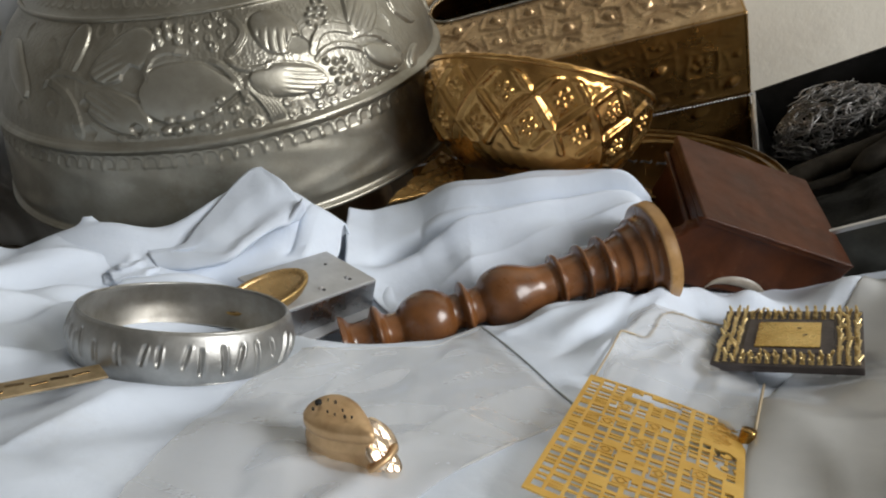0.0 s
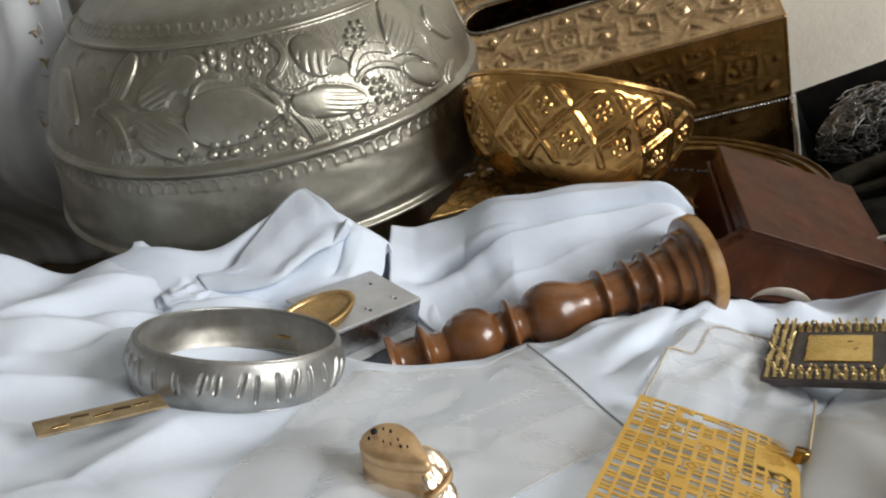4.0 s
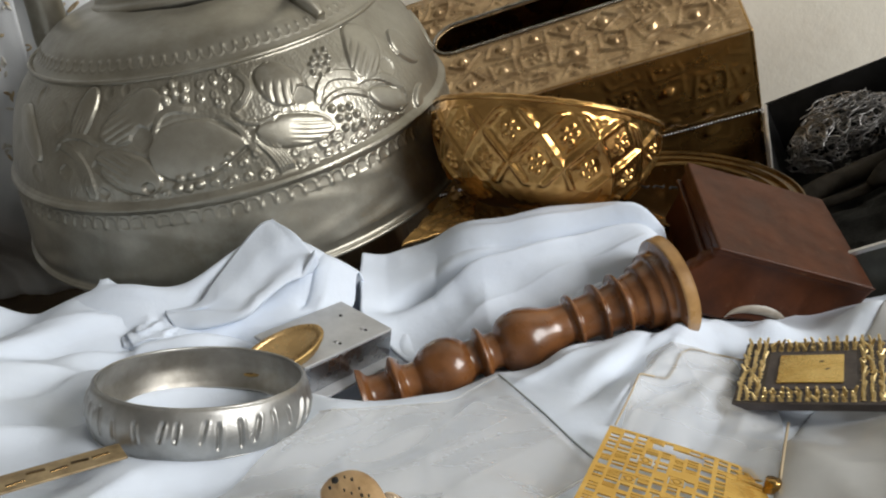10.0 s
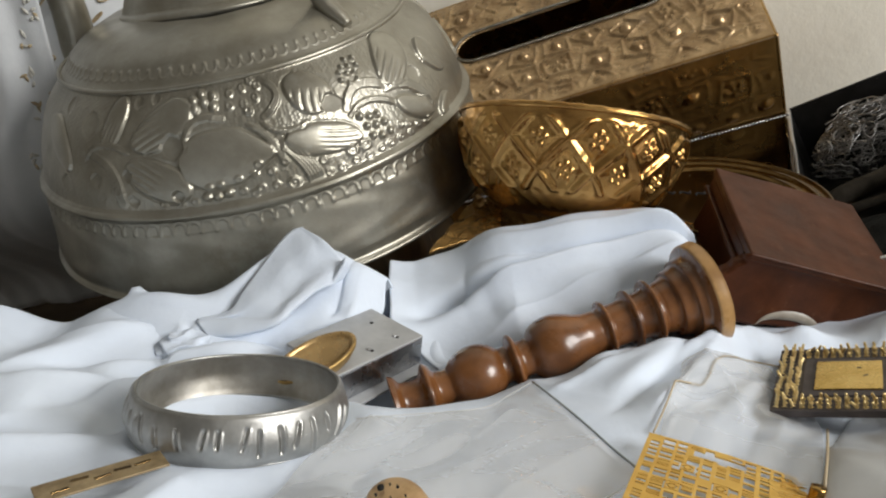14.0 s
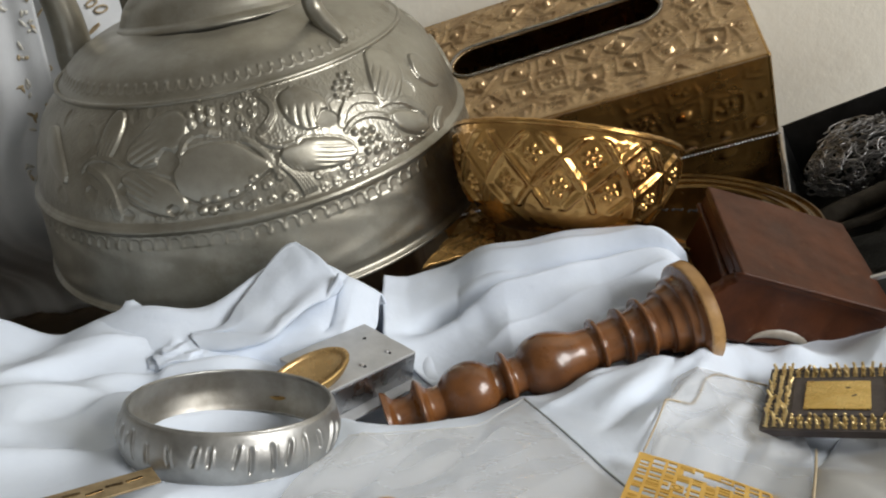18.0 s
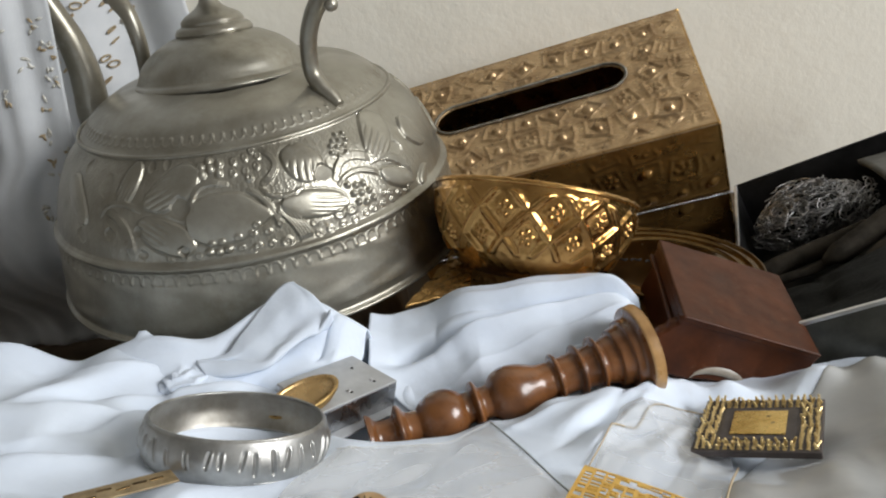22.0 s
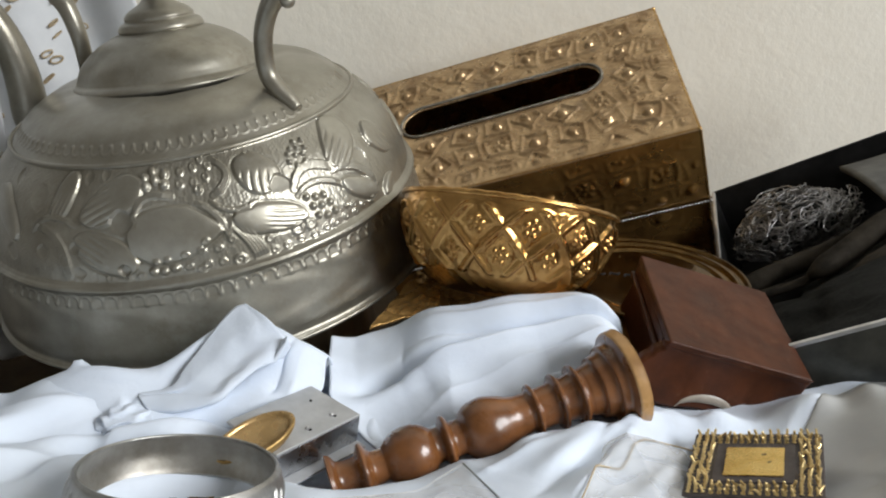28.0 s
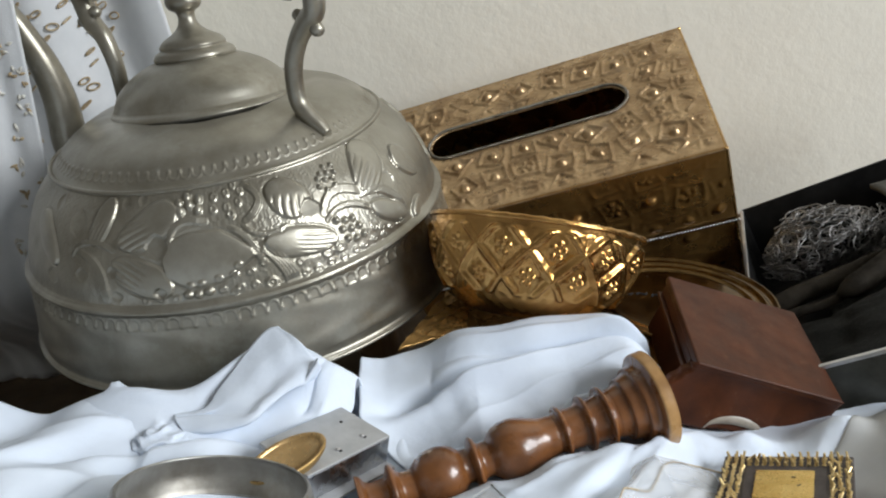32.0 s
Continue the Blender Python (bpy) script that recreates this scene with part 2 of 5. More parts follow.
def smooth_profile(points, steps=8):
    """A Catmull-Rom curve through points."""
    p = np.array(points, float)
    q = np.vstack([2 * p[0] - p[1], p, 2 * p[-1] - p[-2]])
    out = []
    for i in range(1, len(q) - 2):
        for s in np.arange(steps) / steps:
            a, b, c, d = q[i - 1], q[i], q[i + 1], q[i + 2]
            out.append(0.5 * (2 * b + (c - a) * s + (2 * a - 5 * b + 4 * c - d) * s * s + (3 * b - a - 3 * c + d) * s**3))
    return np.array(out + [p[-1]])


def lathe(name, profile, mat, parent=None, seg=64, label="", relief=None, at=None, flip=False):
    """A body turned from (radius, height) points, with an optional relief(angle, step, height) along the radius."""
    pr = np.array(profile)
    a = np.linspace(0, 2 * np.pi, seg, endpoint=False)
    r, z = np.meshgrid(pr[:, 0], a, indexing="ij")[0], np.meshgrid(pr[:, 1], a, indexing="ij")[0]
    ang = np.tile(a, (len(pr), 1))
    if relief is not None:
        t = np.gradient(pr, axis=0)
        t /= np.linalg.norm(t, axis=1)[:, None] + 1e-12
        h = relief(ang, np.tile(np.arange(len(pr))[:, None], (1, seg)), z)
        r, z = r + h * t[:, 1:2], z - h * t[:, 0:1]
    v = np.stack([r * np.cos(ang), r * np.sin(ang), z], -1).reshape(-1, 3)
    faces = grid_faces(len(pr), seg, True)
    if flip:
        faces = [f[::-1] for f in faces]
    return mesh_of(name, v, faces, mat, parent, label, True, at)


def tube_mesh(points, radii, seg=12, cap=True):
    p = np.array(points, float)
    radii = np.broadcast_to(np.array(radii, float), (len(p),))
    t = np.gradient(p, axis=0)
    t /= np.linalg.norm(t, axis=1)[:, None] + 1e-12
    u = np.cross(t[0], (0.3, 0.2, 1.0))
    verts, faces = [], grid_faces(len(p), seg, True)
    for i in range(len(p)):
        u = u - t[i] * (u @ t[i])
        u /= np.linalg.norm(u) + 1e-12
        w = np.cross(t[i], u)
        for k in range(seg):
            a = 2 * np.pi * k / seg
            verts.append(p[i] + radii[i] * (np.cos(a) * u + np.sin(a) * w))
    if cap:
        faces += [tuple(range(seg))[::-1], tuple(range((len(p) - 1) * seg, len(p) * seg))]
    return verts, faces


def tube(name, points, radii, mat, parent=None, seg=12, label="", at=None, steps=6):
    rad = radii if np.ndim(radii) == 0 else smooth_profile(np.c_[radii, radii], steps)[:, 0]
    return mesh_of(name, *tube_mesh(smooth_profile(points, steps), rad, seg), mat, parent, label, True, at)


def box_bm(sx, sy, sz, bevel=0.0, at=(0, 0, 0), segments=2):
    bm = bmesh.new()
    bmesh.ops.create_cube(bm, size=1.0, matrix=Matrix.Translation(at) @ Matrix.Diagonal((sx, sy, sz, 1)))
    if bevel:
        bmesh.ops.bevel(bm, geom=list(bm.edges), offset=bevel, segments=segments, affect="EDGES", profile=0.5)
    return bm


def frame_of(origin, normal, ahead=(0, 1, 0)):
    z = Vector(normal).normalized()
    y = Vector(ahead)
    y = (y - z * y.dot(z)).normalized()
    x = y.cross(z)
    m = Matrix((x, y, z)).transposed().to_4x4()
    m.translation = origin
    return m


# ---- room ----
def slab(name, lo, hi, mat, kind="structure"):
    s = [b - a for a, b in zip(lo, hi)]
    ob = part(name, box_bm(*s), mat, None, at=Matrix.Translation([(a + b) / 2 for a, b in zip(lo, hi)]))
    return tagged(ob, kind=kind)


R, T = ROOM, 0.12
slab("floor", (R["x0"] - T, R["y0"] - T, R["z0"] - T), (R["x1"] + T, R["y1"] + T, R["z0"]), FLOORING)
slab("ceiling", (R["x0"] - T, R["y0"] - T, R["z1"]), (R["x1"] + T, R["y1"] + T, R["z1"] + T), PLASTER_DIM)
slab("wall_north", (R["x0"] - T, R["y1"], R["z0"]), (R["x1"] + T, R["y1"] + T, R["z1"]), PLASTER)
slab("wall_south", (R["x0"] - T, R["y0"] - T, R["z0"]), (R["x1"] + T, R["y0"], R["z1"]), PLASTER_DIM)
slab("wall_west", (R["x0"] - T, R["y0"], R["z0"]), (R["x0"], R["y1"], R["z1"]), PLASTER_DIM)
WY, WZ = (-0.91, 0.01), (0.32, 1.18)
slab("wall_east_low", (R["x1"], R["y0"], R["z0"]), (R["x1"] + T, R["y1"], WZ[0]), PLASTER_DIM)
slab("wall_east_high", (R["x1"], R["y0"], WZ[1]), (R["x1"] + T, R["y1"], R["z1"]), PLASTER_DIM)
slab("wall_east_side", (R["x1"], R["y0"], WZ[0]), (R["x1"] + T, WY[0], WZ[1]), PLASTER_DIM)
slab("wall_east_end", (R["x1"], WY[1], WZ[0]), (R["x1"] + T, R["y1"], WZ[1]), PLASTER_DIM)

slab("window_mullion", (R["x1"] - 0.02, -0.49, WZ[0]), (R["x1"] + 0.04, -0.41, WZ[1]), PLASTER)

# table
table = empty("table", pose(0, 0.1, TABLE), "dark brown wooden table under the whole arrangement", "table")
part("tabletop", box_bm(1.5, 1.06, 0.03, 0.003, (0, 0, -0.015)), TABLETOP, table)
for sx in (-0.68, 0.68):
    for sy in (-0.46, 0.46):
        h = TABLE - 0.03 - R["z0"]
        part("leg", box_bm(0.05, 0.05, h, 0.004, (sx, sy, -0.03 - h / 2)), TABLETOP, table)


# ---- cloth ----
PLATE_AT, PLATE_N, PLATE_R = (0.038, 0.368, 0.0164), (0.22, 0.05, 1.0), 0.090


TROUGH = 0.0120
SEAT = (-0.1034, 0.1878, 0.0672)


def base_z(x, y):
    return 0.101 - 0.202 * x - 0.288 * y


def plate_z(x, y):
    return PLATE_AT[2] - PLATE_N[0] * (x - PLATE_AT[0]) - PLATE_N[1] * (y - PLATE_AT[1])


def swell(x, y, cx, cy, lx, ly, turn, h):
    """A soft swelling lx by ly metres, turned by degrees."""
    c, s = math.cos(radians(turn)), math.sin(radians(turn))
    u, v = (x - cx) * c + (y - cy) * s, -(x - cx) * s + (y - cy) * c
    return h * np.exp(-((u / lx) ** 2) - (v / ly) ** 2)


def fold(x, y, x0, y0, x1, y1, h, w, w2=None):
    """A crease or ridge along a line, w metres wide on one side and w2 on the other."""
    dx, dy = x1 - x0, y1 - y0
    n = math.hypot(dx, dy)
    u = ((x - x0) * dx + (y - y0) * dy) / n**2
    v = ((y - y0) * dx - (x - x0) * dy) / n
    wide = np.where(v > 0, w, w2 or w)
    ends = 1 / (1 + np.exp(-(u + 0.0) * 14)) / (1 + np.exp((u - 1.0) * 14))
    return h * ends / (1 + (v / wide) ** 2) ** 1.5


def crease(x, y, x0, y0, x1, y1, h, w):
    """A sharp line that the cloth was pressed along."""
    dx, dy = x1 - x0, y1 - y0
    n = math.hypot(dx, dy)
    u = ((x - x0) * dx + (y - y0) * dy) / n**2
    v = ((y - y0) * dx - (x - x0) * dy) / n
    ends = 1 / (1 + np.exp(-u * 16)) / (1 + np.exp((u - 1.0) * 16))
    return h * ends * np.exp(-np.abs(v) / w)


def crumple(x, y, near=0.25):
    """The pinched place in the rear part of the cloth."""
    z = crease(x, y, -0.1500, 0.2600, -0.1465, 0.2440, 0.0050, 0.0016) - crease(x, y, -0.1470, 0.2600, -0.1430, 0.2450, 0.0050, 0.0014)
    z = z + crease(x, y, -0.1445, 0.2620, -0.1390, 0.2470, 0.0045, 0.0016) - crease(x, y, -0.1560, 0.2560, -0.1515, 0.2440, 0.0045, 0.0022)
    z = z + crease(x, y, -0.1530, 0.2560, -0.1380, 0.2610, 0.0025, 0.0012) - crease(x, y, -0.1520, 0.2500, -0.1390, 0.2545, 0.0025, 0.0012)
    z = near * z + swell(x, y, -0.1717, 0.2785, 0.0032, 0.0032, 0, 0.006)
    z = z + crease(x, y, -0.0800, 0.2860, -0.0870, 0.2650, 0.0035, 0.0030) - crease(x, y, -0.0850, 0.2870, -0.0935, 0.2660, 0.0035, 0.0030)
    return z + crease(x, y, -0.0735, 0.2800, -0.0775, 0.2690, 0.0025, 0.0015)


def ripples(x, y):
    """Slow unevenness of a cloth that lies loose."""
    a = np.sin(31 * x + 17 * y + 1.3 * np.sin(23 * y + 9 * x)) * np.sin(19 * y - 13 * x + 0.7)
    b = np.sin(67 * x - 38 * y + 1.7 * np.sin(41 * x + 12 * y + 2.0)) * np.sin(29 * x + 51 * y)
    c = np.sin(150 * x + 95 * y + 2.0 * np.sin(60 * y)) * np.sin(77 * y - 40 * x + 1.0)
    d = (1 - np.abs(np.sin(17 * x - 29 * y + 1.3 * np.sin(21 * x + 11 * y) + 0.5))) ** 4 * (0.5 + 0.5 * np.sin(25 * x + 20 * y + 1))
    e = (1 - np.abs(np.sin(44 * x + 26 * y + 1.1 * np.sin(33 * y - 18 * x)))) ** 4 * (0.5 + 0.5 * np.sin(31 * y - 23 * x))
    return 0.0030 * a + 0.0019 * b + 0.0007 * c + 0.0026 * d + 0.0016 * e


def cloth_z(x, y):
    z = base_z(x, y) + ripples(x, y)
    # raised rear edge, with the stiff upturned corner
    z = z + fold(x, y, -0.25, 0.272, -0.115, 0.280, 0.013, 0.008, 0.02)
    z = z - swell(x, y, -0.086, 0.270, 0.024, 0.022, 0, 0.016)
    z = z + swell(x, y, -0.172, 0.281, 0.004, 0.004, 0, 0.006)
    z = z + fold(x, y, -0.170, 0.232, -0.110, 0.250, 0.006, 0.006)
    z = z - swell(x, y, -0.209, 0.279, 0.018, 0.035, 0, 0.013)
    # long soft waves
    z = z + fold(x, y, -0.27, 0.205, -0.14, 0.220, 0.006, 0.010, 0.016)
    z = z - fold(x, y, -0.22, 0.180, -0.13, 0.192, 0.004, 0.008)
    z = z + fold(x, y, -0.20, 0.165, -0.14, 0.180, 0.003, 0.008)
    z = z + fold(x, y, -0.13, 0.105, -0.06, 0.150, 0.004, 0.012, 0.02)
    z = z + fold(x, y, -0.205, 0.226, -0.166, 0.258, 0.006, 0.012, 0.006)
    z = z - fold(x, y, -0.172, 0.196, -0.149, 0.240, 0.007, 0.007, 0.012)
    z = z - fold(x, y, -0.156, 0.205, -0.129, 0.176, 0.005, 0.008)
    z = z - crease(x, y, -0.1640, 0.1845, -0.1545, 0.1882, 0.0035, 0.0014)
    z = z + fold(x, y, -0.175, 0.172, -0.135, 0.178, 0.003, 0.004, 0.010)
    z = z + crease(x, y, -0.210, 0.246, -0.150, 0.262, 0.0030, 0.0050) - crease(x, y, -0.190, 0.232, -0.148, 0.246, 0.0028, 0.0040)
    z = z + crease(x, y, -0.185, 0.214, -0.150, 0.226, 0.0026, 0.0045) - crease(x, y, -0.175, 0.158, -0.120, 0.150, 0.0024, 0.0040)
    z = z + crease(x, y, -0.100, 0.120, -0.050, 0.100, 0.0022, 0.0050) - crease(x, y, -0.145, 0.140, -0.105, 0.120, 0.0022, 0.0045)
    # folds that run from the candlestick's foot to the front
    z = z + crease(x, y, 0.0400, 0.2560, -0.0100, 0.2200, 0.0035, 0.0040) - crease(x, y, 0.0450, 0.2540, 0.0090, 0.2060, 0.0050, 0.0042)
    z = z + crease(x, y, 0.0520, 0.2520, 0.0200, 0.2020, 0.0040, 0.0042) - crease(x, y, 0.0640, 0.2330, 0.0370, 0.1780, 0.0050, 0.0050)
    z = z + crease(x, y, 0.0740, 0.2400, 0.0500, 0.1900, 0.0030, 0.0050)
    z = z + 0.0020 * np.sin((x - 0.055) * 230 + 1.2 * np.sin(90 * x)) * np.exp(-(((y - 0.264) / 0.008) ** 2)) / (1 + np.exp(-(x - 0.054) / 0.002))
    z = z + fold(x, y, 0.060, 0.262, 0.015, 0.222, 0.006, 0.004, 0.008)
    z = z - fold(x, y, 0.056, 0.268, 0.010, 0.236, 0.006, 0.004)
    z = z - fold(x, y, 0.066, 0.250, 0.028, 0.205, 0.004, 0.006)
    z = z + fold(x, y, 0.075, 0.250, 0.034, 0.196, 0.004, 0.005)
    z = z + fold(x, y, 0.050, 0.260, 0.16, 0.266, 0.0035, 0.008, 0.008)
    z = z + swell(x, y, 0.078, 0.262, 0.010, 0.006, 0, 0.004) + swell(x, y, 0.122, 0.266, 0.012, 0.008, 0, 0.003)
    z = z + swell(x, y, 0.17, 0.255, 0.03, 0.02, 0, 0.008)
    # hollow under and before the chip
    z = z - swell(x, y, 0.082, 0.220, 0.035, 0.031, -20, 0.0165)
    z = z - swell(x, y, -0.060, 0.216, 0.018, 0.010, 17, 0.0035)
    # the dip between bangle and candlestick, and the trough that the candlestick lies in
    z = z - swell(x, y, -0.072, 0.236, 0.034, 0.022, 15, 0.020)
    z = z - fold(x, y, -0.060, 0.233, 0.022, 0.2585, TROUGH, 0.011) + fold(x, y, 0.000, 0.2360, 0.034, 0.2465, 0.0045, 0.006, 0.008)
    z = z - swell(x, y, 0.034, 0.150, 0.034, 0.048, -20, 0.0075)
    z = z + swell(x, y, 0.175, 0.150, 0.045, 0.10, 0, 0.030)
    z = z - swell(x, y, 0.060, 0.195, 0.022, 0.012, -30, 0.006)
    z = z + fold(x, y, 0.10, 0.20, 0.085, 0.10, 0.006, 0.012, 0.02)
    over = np.clip(1.16 - np.hypot(x - PLATE_AT[0], y - PLATE_AT[1]) / PLATE_R, 0, 0.12) / 0.12 / (1 + np.exp((x - 0.050) / 0.0022))
    r2 = (x - SEAT[0]) ** 2 + (y - SEAT[1]) ** 2
    seat, inside = np.exp(-((r2 / 0.0360**2) ** 4)), np.exp(-((r2 / 0.0255**2) ** 4))
    flat = SEAT[2] - 0.2778 * (x - SEAT[0]) - 0.4096 * (y - SEAT[1]) + 0.0006 - 0.0100 * inside
    z = z * (1 - seat) + flat * seat
    lift = np.maximum(plate_z(x, y) + 0.0085 - z, 0)
    return z + lift * over


def main_cloth(x, y):
    z = cloth_z(x, y)
    # it lies flat under the folded cloth
    across = np.clip((x + 0.076) / 0.13, 0, 1)
    under = np.clip((y - 0.246 - 0.040 * across) / 0.010, 0, 1) * np.clip((x + 0.056) / 0.008, 0, 1) * np.clip((0.046 - x) / 0.008, 0, 1)
    z = z - 0.011 * under
    back = 0.292 + 0.004 * np.sin(37 * x) + 0.003 * np.sin(91 * x + 1)
    edge = np.clip((y - back) / 0.03, 0, 1)
    z = z - 0.05 * edge * np.where(x < -0.06, 1.0, 0.6)
    side = np.maximum(np.clip((np.abs(x) - 0.34) / 0.1, 0, 1), np.clip((-0.06 - y) / 0.1, 0, 1))
    return np.maximum(z * (1 - side) + (TABLE + 0.002) * side, TABLE + 0.002)


def on_cloth(x, y, up=0.0):
    return (x, y, float(cloth_z(np.array([x]), np.array([y]))[0]) + up)


def sheet(name, xs, ys, zf, mat, label, category):
    x, y = np.meshgrid(xs, ys)
    z = zf(x, y)
    ob = mesh_of(name, np.stack([x, y, z], -1).reshape(-1, 3), grid_faces(len(ys), len(xs)), mat)
    return tagged(ob, label, category)


MAIN = sheet("white_cloth", np.arange(-0.46, 0.461, 0.0014), np.arange(-0.17, 0.325, 0.0014), main_cloth, CLOTH, "crumpled white cotton cloth spread under small metal objects", "cloth")


def draped(name, net, parent, seed, steps=9, thick=0.0010, uneven=1.0):
    """A piece of cloth bent smoothly over a coarse net of corners."""
    net = np.array(net, float)
    rows = np.stack([smooth_profile(r, steps) for r in net])
    p = np.stack([smooth_profile(rows[:, k], steps) for k in range(rows.shape[1])], 1)
    u, v = np.meshgrid(np.linspace(0, 1, p.shape[1]), np.linspace(0, 1, p.shape[0]))
    p[..., 2] += uneven * 0.0009 * np.sin(9 * u + 7 * v + seed) * np.sin(13 * v - 6 * u) + uneven * 0.0006 * np.sin(31 * u + 3 * np.sin(8 * v)) * np.sin(5 * v)
    p[..., 2] += crumple(p[..., 0], p[..., 1])
    ob = mesh_of(name, p.reshape(-1, 3), grid_faces(*p.shape[:2]), CLOTH, parent)
    ob.modifiers.new("thickness", "SOLIDIFY").thickness = thick
    return ob


draped("upturned_corner", [
    [(-0.230, 0.290, 0.030), (-0.180, 0.292, 0.034), (-0.135, 0.296, 0.038), (-0.112, 0.306, 0.040), (-0.103, 0.305, 0.040), (-0.086, 0.296, 0.026), (-0.071, 0.293, 0.016)],
    [(-0.235, 0.272, 0.058), (-0.175, 0.277, 0.0685), (-0.138, 0.280, 0.0640), (-0.1110, 0.3010, 0.0690), (-0.1020, 0.2990, 0.0675), (-0.0850, 0.2890, 0.0610), (-0.0735, 0.2910, 0.0465)],
    [(-0.230, 0.258, 0.050), (-0.170, 0.264, 0.0675), (-0.140, 0.267, 0.0620), (-0.1230, 0.2770, 0.0605), (-0.1080, 0.2760, 0.0580), (-0.0910, 0.2700, 0.0535), (-0.0765, 0.2765, 0.0400)],
    [(-0.225, 0.246, 0.050), (-0.165, 0.252, 0.0580), (-0.143, 0.254, 0.0570), (-0.1260, 0.2585, 0.0570), (-0.1130, 0.2600, 0.0530), (-0.0920, 0.2610, 0.0470), (-0.0785, 0.2670, 0.0370)],
    [(-0.220, 0.236, 0.046), (-0.160, 0.240, 0.0500), (-0.143, 0.243, 0.0520), (-0.1260, 0.2470, 0.0480), (-0.1130, 0.2490, 0.0440), (-0.0930, 0.2560, 0.0360), (-0.0770, 0.2660, 0.0310)],
], MAIN, 0.4, 20)
draped("turned_fold", [
    [(-0.1460, 0.2639, 0.0616), (-0.1313, 0.2653, 0.0617), (-0.1267, 0.2736, 0.0647), (-0.1177, 0.2890, 0.0702), (-0.1096, 0.3000, 0.0741), (-0.1046, 0.3014, 0.0746)],
    [(-0.1437, 0.2624, 0.0620), (-0.1279, 0.2630, 0.0618), (-0.1198, 0.2694, 0.0640), (-0.1093, 0.2818, 0.0683), (-0.0998, 0.2896, 0.0710), (-0.0948, 0.2918, 0.0717)],
    [(-0.1443, 0.2634, 0.0613), (-0.1282, 0.2627, 0.0606), (-0.1158, 0.2617, 0.0598), (-0.1087, 0.2682, 0.0621), (-0.0996, 0.2773, 0.0652), (-0.0884, 0.2853, 0.0680)],
    [(-0.1437, 0.2609, 0.0616), (-0.1271, 0.2592, 0.0605), (-0.1121, 0.2572, 0.0593), (-0.1042, 0.2646, 0.0619), (-0.0951, 0.2722, 0.0645), (-0.0839, 0.2792, 0.0668)],
    [(-0.1394, 0.2562, 0.0589), (-0.1270, 0.2545, 0.0579), (-0.1120, 0.2562, 0.0581), (-0.1033, 0.2633, 0.0605), (-0.0942, 0.2711, 0.0632), (-0.0838, 0.2776, 0.0653)],
    [(-0.1415, 0.2596, 0.0566), (-0.1288, 0.2579, 0.0556), (-0.1137, 0.2596, 0.0558), (-0.1048, 0.2668, 0.0582), (-0.0956, 0.2747, 0.0610), (-0.0851, 0.2813, 0.0631)],
], MAIN, 2.1, 12, 0.0006, 0.3)


def cloth_knot():
    """The pinched, crumpled place where the turned hem ends."""
    bm = bmesh.new()
    bmesh.ops.create_icosphere(bm, subdivisions=5, radius=1.0)
    for v in bm.verts:
        d = v.co.normalized()
        ridge = 1 - abs(noise.noise(d * 1.7 + Vector((4.2, 1.0, 0.3))))
        v.co = d * (0.72 + 0.34 * ridge**2)
    part("knot", bm, CLOTH, MAIN, "small crumpled knot of cloth", True, pose(-0.1465, 0.2535, 0.0560, 0, 20, 25) @ Matrix.Diagonal((0.0130, 0.0085, 0.0068, 1)))


cloth_knot()


def grey_cloth():
    """A thicker greyish cloth laid over the white one, with a soft rounded edge."""
    y = np.linspace(0.285, -0.10, 150)
    edge = np.interp(-y, [-0.285, -0.268, -0.225, -0.184, -0.145, -0.10, 0.0, 0.1], [0.150, 0.128, 0.087, 0.064, 0.047, 0.033, 0.015, 0.005])
    u = np.r_[0, 0.002, 0.006, 0.015, np.linspace(0.03, 1, 110)]
    x = edge[:, None] + (0.34 - edge[:, None]) * u
    yy = np.repeat(y[:, None], len(u), 1)
    z = cloth_z(x, yy) + 0.0009 * np.clip(u / 0.012, 0, 1) ** 0.5 + 0.0002
    ob = mesh_of("grey_cloth", np.stack([x, yy, z], -1).reshape(-1, 3), [f[::-1] for f in grid_faces(len(y), len(u))], CLOTH_GREY)
    tagged(ob, "greyish white smooth cloth beside the chip", "cloth")


grey_cloth()


